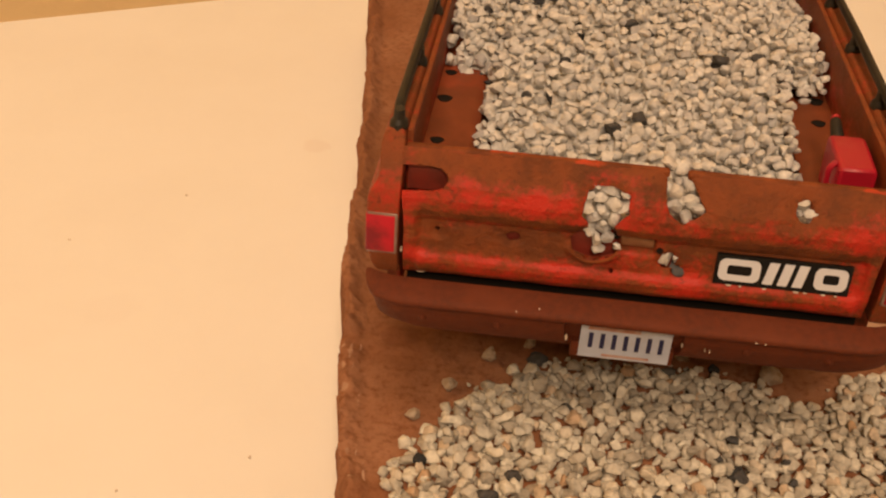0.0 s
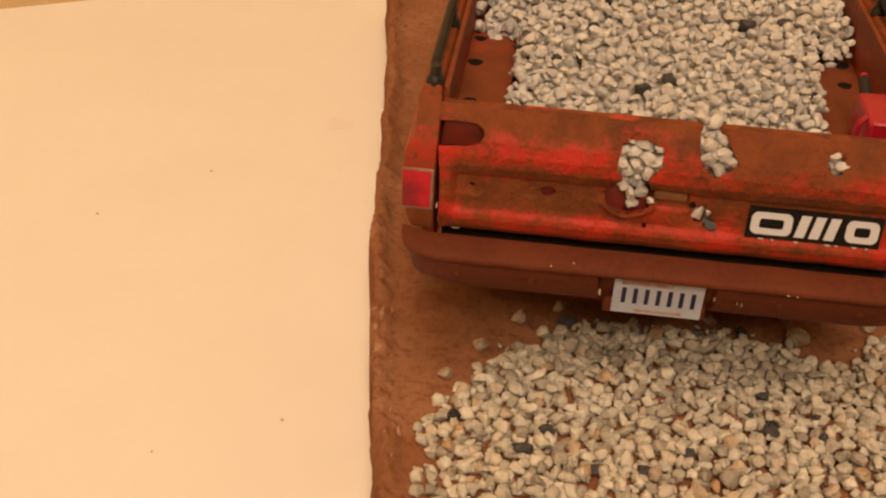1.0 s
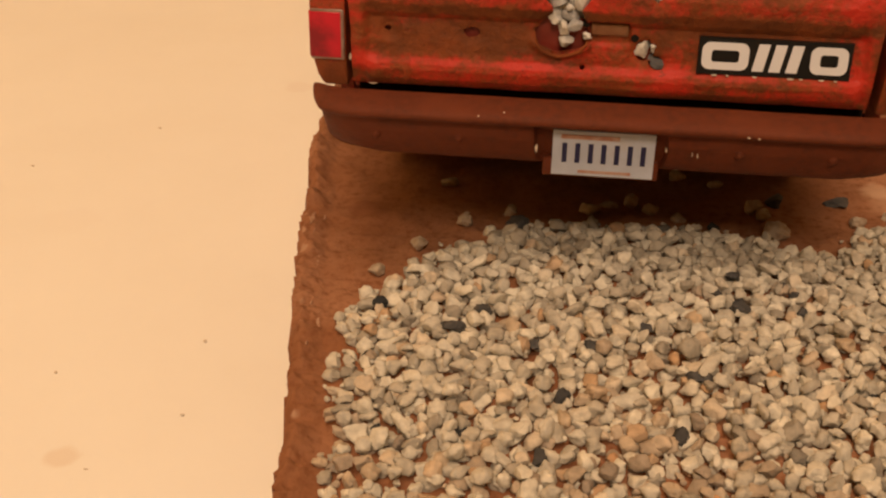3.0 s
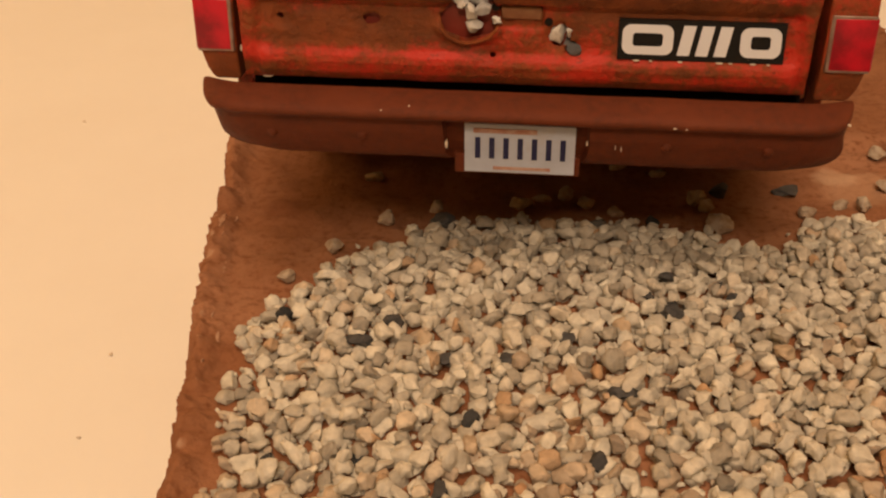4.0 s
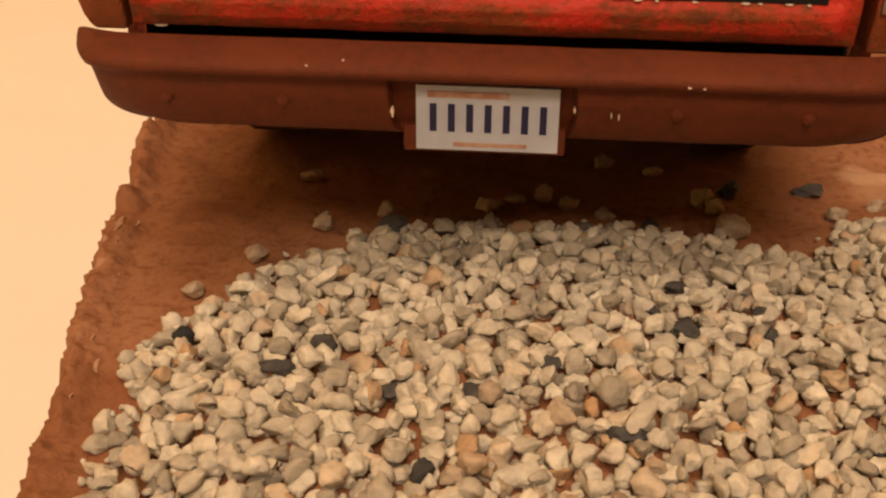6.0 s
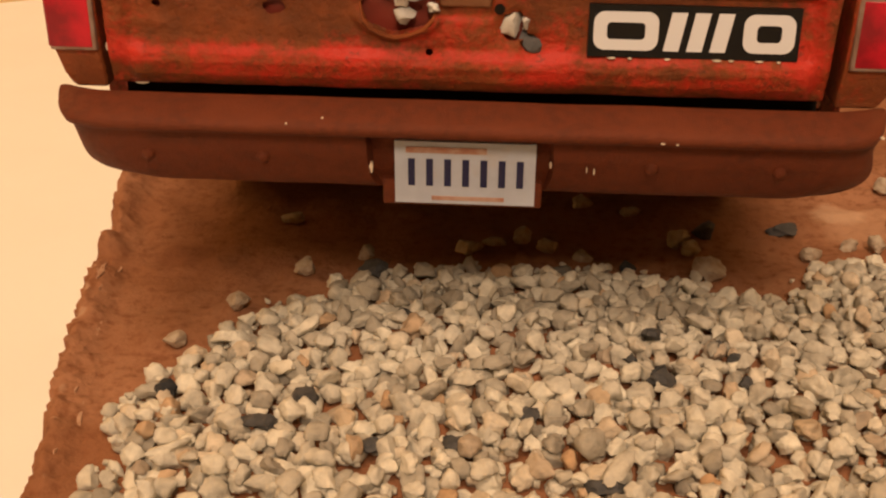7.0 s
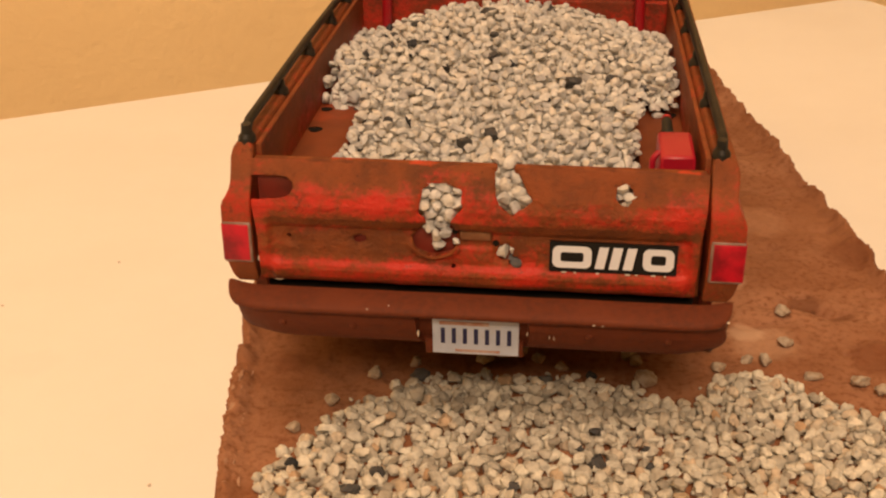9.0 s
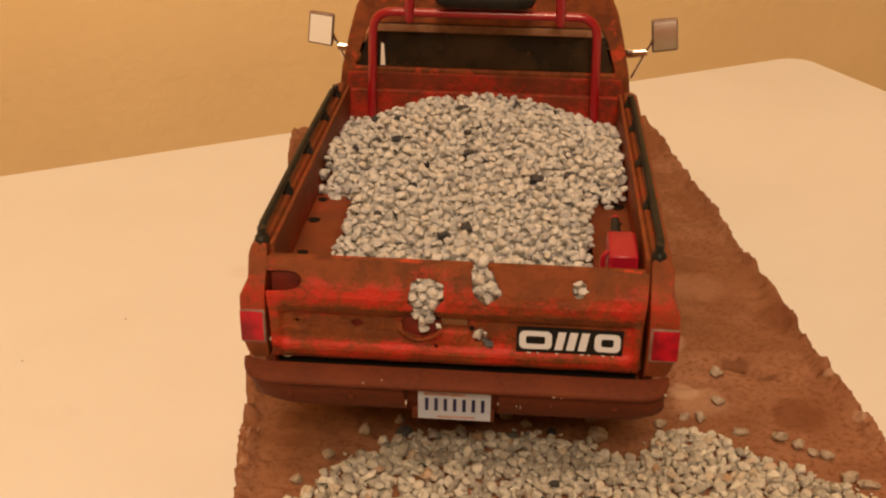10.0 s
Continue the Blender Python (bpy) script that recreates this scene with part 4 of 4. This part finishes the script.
part("grille", box(-0.86, 0.86, 4.99, 5.03, 0.72, 1.12), M_black, truck, bevel=0.01)
part("front_bumper", box(-0.98, 0.98, 5.02, 5.14, 0.52, 0.70), M_bumper, truck, bevel=0.03)

# roll bar with a lamp pod
bar_pts = curve_points([(-0.722, 2.30, 0.80), (-0.692, 2.30, 1.835), (0.692, 2.30, 1.835), (0.722, 2.30, 0.80)], 0.13, 8)
roll_bar = part("roll_bar", tube(bar_pts, 0.028, sides=14), M_redgloss, truck, "glossy dark red roll bar behind the cab")
for x in (-0.465, 0.465):
    part("lamp_mount", tube([(x, 2.285, 1.775), (x, 2.285, 1.80), (x, 2.29, 1.99), (x, 2.29, 2.0)], [0.02, 0.032, 0.032, 0.02], sides=12), M_redgloss, roll_bar, "red upright mount")
pod = loft([[(x, 2.30 + 0.11 * k * math.cos(a), 1.945 + 0.075 * k * math.sin(a)) for a in (2 * math.pi * i / 16 for i in range(16))]
            for x, k in ((-0.31, 0.3), (-0.29, 0.75), (-0.24, 1.0), (0.24, 1.0), (0.29, 0.75), (0.31, 0.3))])
part("lamp_pod", pod, M_black, roll_bar, "black lamp pod on the roll bar")

# door mirrors
for sign in (-1, 1):
    m = part("door_mirror", loft([[(sign * x, y, z) for x, z in ((1.060, 1.425), (1.230, 1.450), (1.208, 1.665), (1.040, 1.645))] for y in (2.93, 2.885)]), M_trim, truck, "square silver door mirror on arms", bevel=0.01)
    if sign > 0:
        m.location = (0.042 * S, 0, 0.028 * S)
    part("mirror_glass", loft([[(sign * x, y, z) for x, z in ((1.070, 1.440), (1.218, 1.462), (1.198, 1.652), (1.052, 1.633))] for y in (2.884, 2.880)]), M_mirror, m, smooth=False)
    part("mirror_arm", tube(curve_points([(sign * 0.93, 2.95, 1.39), (sign * 1.02, 2.94, 1.415), (sign * 1.06, 2.925, 1.50), (sign * 1.10, 2.92, 1.56)], 0.03), 0.013), M_chrome, m)
    part("mirror_arm", tube([(sign * 0.945, 2.98, 1.22), (sign * 1.02, 2.94, 1.41)], 0.010), M_chrome, m)
    part("mirror_foot", tube([(sign * 0.86, 2.95, 1.39), (sign * 0.92, 2.95, 1.402), (sign * 1.03, 2.945, 1.415)], [0.018, 0.034, 0.026]), M_chrome, m)

# ---------------------------------------------------------------- red fuel can in the bed
can = thing("fuel_can", (0.76, 0.30, 1.078), "red plastic fuel can with a black spout, on the wheel box", "fuel can")
body_rings = []
for y, k, top in ((0.160, 0.92, 1.258), (0.168, 1.0, 1.268), (0.30, 1.0, 1.276), (0.405, 1.0, 1.276), (0.440, 0.92, 1.262)):
    w = 0.070 * k
    body_rings.append([(0.765 - w, y, 1.078), (0.765 + w, y, 1.078), (0.765 + w, y, top - 0.012), (0.765 + w * 0.85, y, top), (0.765 - w * 0.85, y, top), (0.765 - w, y, top - 0.012)])
part("can_body", loft(body_rings), M_can, can, bevel=0.008)
part("can_handle", tube(curve_points([(0.690, 0.20, 1.14), (0.668, 0.21, 1.16), (0.668, 0.21, 1.24), (0.695, 0.22, 1.262)], 0.02), 0.012), M_can, can)
part("spout", tube([(0.745, 0.43, 1.20), (0.745, 0.47, 1.235), (0.742, 0.54, 1.27), (0.742, 0.555, 1.277)], [0.028, 0.026, 0.022, 0.018], sides=12), M_black, can, "black spout")
part("spout_cap", tube([(0.742, 0.552, 1.276), (0.742, 0.566, 1.283)], [0.021, 0.017], sides=12), M_can, can, "red spout tip")

# ---------------------------------------------------------------- gravel
rng = np.random.default_rng(4)


def darts(x0, x1, y0, y1, tries, size_of, keep, gap=0.80):
    """Places that keep clear of one another by their sizes, the largest first."""
    big = sorted((size_of() for _ in range(tries)), reverse=True)
    cell = 2 * gap * big[0]
    grid, out = {}, []
    xs, ys = rng.uniform(x0, x1, tries), rng.uniform(y0, y1, tries)
    for x, y, s in zip(xs, ys, big):
        if not keep(x, y):
            continue
        i, j = int(math.floor(x / cell)), int(math.floor(y / cell))
        near = [q for a in (-1, 0, 1) for b in (-1, 0, 1) for q in grid.get((i + a, j + b), ())]
        if any((x - q[0]) ** 2 + (y - q[1]) ** 2 < (gap * (s + q[2])) ** 2 for q in near):
            continue
        grid.setdefault((i, j), []).append((x, y, s))
        out.append((x, y, s))
    return out


def random_turns(n):
    q = rng.normal(size=(n, 4))
    q /= np.linalg.norm(q, axis=1)[:, None]
    w, x, y, z = q.T
    return np.stack([np.stack([1 - 2 * (y * y + z * z), 2 * (x * y - z * w), 2 * (x * z + y * w)], -1), np.stack([2 * (x * y + z * w), 1 - 2 * (x * x + z * z), 2 * (y * z - x * w)], -1),
                     np.stack([2 * (x * z - y * w), 2 * (y * z + x * w), 1 - 2 * (x * x + y * y)], -1)], 1)


def gravel(name, places, sizes, shapes, mats, base, label, extra=None, sharp=64):
    """One object of many loose stones."""
    turns = random_turns(len(places))
    vs, fs, k = [], [], 0
    flat = rng.uniform(0.74, 1.12, (len(places), 3)) * rng.permuted(np.tile((1.06, 1.0, 0.82), (len(places), 1)), axis=1)
    for i, (c, s) in enumerate(zip(places, sizes)):
        p, f = shapes[i % len(shapes)] if s > 0.018 else coarse[i % len(coarse)]
        q = (p * flat[i]) @ turns[i].T
        q = q * s * np.array([1, 1, 0.85]) + c
        vs.append(q)
        fs.append(f + k)
        k += len(p)
    if extra is not None:
        p, f = extra
        vs.append(p), fs.append(f + k)
    v = (np.concatenate(vs) - np.array(base)) * S
    f = np.concatenate(fs)
    me = bpy.data.meshes.new(name)
    me.vertices.add(len(v)), me.loops.add(3 * len(f)), me.polygons.add(len(f))
    me.vertices.foreach_set("co", v.ravel())
    me.loops.foreach_set("vertex_index", f.ravel().astype(np.int32))
    me.polygons.foreach_set("loop_start", np.arange(0, 3 * len(f), 3, dtype=np.int32))
    me.polygons.foreach_set("use_smooth", np.ones(len(f), dtype=bool))
    me.update()
    me.validate()
    me.set_sharp_from_angle(angle=radians(sharp))
    for m in mats:
        me.materials.append(m)
    if len(mats) > 1:
        # ochre stones, commoner away from the truck: some dust, mostly a shadow painted in
        chance = np.array([0.02 + 0.55 * smooth_step(-0.6, -1.7, c[1] + 0.5 * noise.noise(Vector(c) * 1.7)) for c in places])
        pick = (rng.random(len(places)) < chance).astype(np.int32)
        me.polygons.foreach_set("material_index", np.repeat(pick, [len(q) for q in fs]))
    ob = new(name, me)
    ob.location = Vector(base) * S
    return tagged(ob, label, "gravel", "", "stuff")


def sheet(z_of, inside, x0, x1, y0, y1, step):
    """A lumpy bed under the stones, as triangles."""
    nx, ny = int((x1 - x0) / step), int((y1 - y0) / step)
    pts = np.array([(x0 + i * step, y0 + j * step, z_of(x0 + i * step, y0 + j * step)) for j in range(ny + 1) for i in range(nx + 1)])
    f = []
    for j in range(ny):
        for i in range(nx):
            if inside(x0 + (i + 0.5) * step, y0 + (j + 0.5) * step):
                a = j * (nx + 1) + i
                f += [(a, a + 1, a + nx + 2), (a, a + nx + 2, a + nx + 1)]
    return pts, np.array(f)


# in the bed: level at the tailgate, heaped towards the cab, and over the wheel boxes further in
def bed_z(x, y):
    heap = table_of([(0.0, 1.03), (0.3, 1.06), (0.65, 1.12), (1.0, 1.18), (1.5, 1.23), (1.9, 1.26), (2.2, 1.24), (2.4, 1.19)], y)
    heap += 0.09 * math.exp(-((x - 0.0) / 0.45) ** 2) * smooth_step(0.8, 1.8, y) - 0.10 * smooth_step(0.35, 0.9, abs(x)) * smooth_step(1.3, 2.2, y) - 0.015 * smooth_step(1.5, 2.0, y)
    if abs(x) > 0.64:
        heap = min(heap, 1.105 + max(y - 1.13, 0) * 0.7)
    return heap + 0.02 * noise.noise(Vector((x * 3, y * 3, 0)))


def in_bed(x, y):
    wide = 0.655 + 0.20 * smooth_step(1.13, 1.17, y + 0.06 * noise.noise(Vector((x * 5, y * 5, 8))))
    return abs(x + 0.01) < wide - 0.01 and 0.02 < y < 2.36


places, sizes = [], []
for drop, tries in ((0.042, 9000), (0.012, 12000), (-0.014, 5000)):
    for x, y, s in darts(-0.87, 0.87, 0.0, 2.4, tries, lambda: rng.triangular(0.020, 0.025, 0.034), in_bed, 0.80 if drop > 0 else 0.95):
        places.append((x, y, bed_z(x, y) - drop + rng.uniform(-0.008, 0.008)))
        sizes.append(s)
# stones behind the tailgate's holes
for x0, x1, z0, z1 in ((-0.24, -0.04, 1.04, 1.23), (0.05, 0.23, 1.10, 1.30), (0.52, 0.60, 1.15, 1.24), (0.07, 0.15, 0.90, 0.98)):
    for depth, tries in ((0.0, 700), (0.035, 500)):
        for x, z, s in darts(x0, x1, z0, z1, tries, lambda: rng.uniform(0.019, 0.036), lambda x, z: hole_distance(x, z) < -0.004, 0.62):
            places.append((x - 0.008, table_of(FACE, z) + 0.020 + 0.62 * s + depth - 0.016 * (z < 1.03), z - 0.0131 * x))
            sizes.append(s)
for x, y, z, r in ((-0.165, -0.070, 1.010, 0.034), (-0.130, -0.066, 1.020, 0.030), (-0.155, -0.064, 0.968, 0.030), (-0.190, -0.060, 1.030, 0.026), (-0.087, -0.062, 0.985, 0.022)):
    places.append((x, y, z))
    sizes.append(r)
coarse, fine = stone_shapes(36, 2, 8, 0.96, 0.26), stone_shapes(44, 3, 9, 0.90, 0.24)
gravel("bed_gravel", np.array(places), sizes, coarse, (M_pale,), (0, 1.2, 0.8), "pale grey crushed gravel heaped in the truck bed",
       sheet(lambda x, y: bed_z(x, y) - 0.045, lambda x, y: all(in_bed(x + a, y + b) for a in (-0.045, 0.045) for b in (-0.05, 0.0)), -0.9, 0.9, 0.0, 2.4, 0.05), 40)

# spilled on the ground behind the truck
def on_ground(x, y, slack=0.0):
    wob = 0.05 * noise.noise(Vector((x * 6, y * 6, 3)))
    return y < table_of(EDGE, x) + wob + slack and x > table_of(SIDE, y) + wob - slack and x < table_of(RIGHT, y) - 0.18 and y > -2.3


def pile_z(x, y):
    return ground_z(x, y) + 0.004


places, sizes = [], []
for lift, tries in ((0.30, 30000), (0.80, 26000), (1.40, 5000)):
    for x, y, s in darts(-1.0, 2.7, -2.3, 0.7, tries, lambda: rng.triangular(0.021, 0.028, 0.040), on_ground, 0.80 if lift < 1 else 1.1):
        d = min(table_of(EDGE, x) - y, x - table_of(SIDE, y))
        if (lift > 0.5 and d < 0.06) or (lift > 1 and d < 0.12) or (lift < 0.5 and d < 0.05 and rng.random() < 0.3):
            continue
        places.append((x, y, pile_z(x, y) + lift * s))
        sizes.append(s)
# small chips between them
for x, y, s in darts(-1.0, 2.7, -2.3, 0.7, 5000, lambda: rng.uniform(0.010, 0.0175), on_ground, 0.9):
    places.append((x, y, pile_z(x, y) + rng.uniform(0.004, 0.022)))
    sizes.append(s)
gravel("spilled_gravel", np.array(places), sizes, fine, (M_tan, M_ochre_shade), (0.6, -0.6, 0.0), "tan and grey crushed gravel spilled on the dirt behind the truck")


def pebble(name, x, y, z, r, mat, label, seed, group="loose pebbles"):
    p, f = stone_shapes(1, 3, seed)[0]
    bm = bmesh.new()
    low = (p[:, 2].min()) * r * 0.8
    vs = [bm.verts.new((x + a * r * 1.1, y + b * r, z + c * r * 0.8 - low)) for a, b, c in p]
    for t in f:
        bm.faces.new([vs[i] for i in t])
    return single(name, bm, mat, (x, y, z), label, "pebble", "", group)


# grey, with brown darkening added for the shadow by the bumper
M_lone = material("shaded_grey_pebble", (0.42, 0.36, 0.28), rough=0.9, second=(0.28, 0.20, 0.13), scale=600, bump=0.0002, bump_scale=2600)
LONE = [(-0.544, 0.455, 0.040), (-0.696, 0.195, 0.034), (-0.656, 0.84, 0.032), (-0.36, 0.58, 0.03), (-0.03, 0.61, 0.04), (0.056, 0.66, 0.032), (0.141, 0.70, 0.036), (0.223, 0.64, 0.034), (0.337, 0.59, 0.03),
        (0.349, 1.00, 0.036), (0.519, 0.95, 0.03), (0.652, 0.70, 0.04), (0.69, 0.66, 0.036), (0.722, 0.500, 0.052), (1.074, 0.66, 0.036), (1.444, 1.185, 0.040), (1.42, 0.895, 0.036), (1.703, 0.545, 0.042), (1.786, 0.485, 0.036),
        (1.86, 0.45, 0.03), (1.927, 0.425, 0.036), (1.993, 0.241, 0.046), (2.081, 0.173, 0.042), (1.30, 0.72, 0.036), (1.22, 0.74, 0.032), (1.50, 0.62, 0.034), (-0.83, 0.0, 0.032)]
for k, (x, y, r) in enumerate(LONE):
    pebble("pebble", x, y, ground_z(x, y) - 0.006, r, M_lone, "single pale grey pebble on the brown dirt", 40 + k)
DARK = [(-0.325, 0.455, 0.054), (0.755, 0.795, 0.045), (1.023, 0.85, 0.05)]
for k, (x, y, r) in enumerate((x, y, 0.85 * r) for x, y, r in DARK):
    pebble("dark_pebble", x, y, ground_z(x, y) - 0.006, r, M_darkstone, "single dark grey pebble on the brown dirt", 70 + k)
DARK_ON = [(-0.007, -0.559, 0.045), (0.489, -0.067, 0.042), (-0.475, -0.525, 0.050), (0.330, -0.710, 0.050), (-0.386, -0.405, 0.045), (0.656, -0.07, 0.036), (0.495, -0.266, 0.055), (0.694, -0.141, 0.036),
           (0.708, -0.259, 0.034), (0.244, -0.31, 0.036), (-0.183, 0.08, 0.036), (0.16, -0.442, 0.042), (-0.20, -0.595, 0.036)]
for k, (x, y, r) in enumerate((x, y, 0.68 * r) for x, y, r in DARK_ON):
    pebble("dark_pebble", x, y, pile_z(x, y) + 0.018, r, M_darkstone, "dark grey pebble lying on the spilled gravel", 90 + k)
DARK_BED = [(0.34, 1.13, 0.055), (0.0, 0.68, 0.045), (-0.11, 0.58, 0.042), (-0.04, 1.36, 0.042), (-0.10, 1.92, 0.045), (0.21, 2.18, 0.042), (-0.60, 1.80, 0.035), (-0.49, 1.95, 0.035), (0.53, 1.25, 0.034), (-0.06, 1.60, 0.03),
            (-0.06, 0.36, 0.03), (-0.48, 0.78, 0.03)]
for k, (x, y, r) in enumerate((x, y, 0.80 * r) for x, y, r in DARK_BED):
    pebble("dark_pebble", x, y, bed_z(x, y) - 0.005, r, M_darkstone, "dark grey pebble lying on the gravel in the bed", 110 + k)

# crumbs on the table
M_crumb = material("grey_crumb", (0.56, 0.50, 0.42), rough=0.9, second=(0.62, 0.56, 0.48), scale=900)
for k, (x, y, r) in enumerate(((-1.514, -0.412, 0.013), (-1.583, 0.094, 0.014), (-2.556, 2.31, 0.014), (-1.749, -0.758, 0.009), (-3.067, 1.70, 0.012), (-2.105, -0.20, 0.012))):
    ob = pebble("crumb", x, y, TABLE_Z - 0.001, 0.65 * r, M_crumb, "tiny brown crumb on the white table", 150 + k, "crumbs on the table")
    ob["category"] = "crumb"
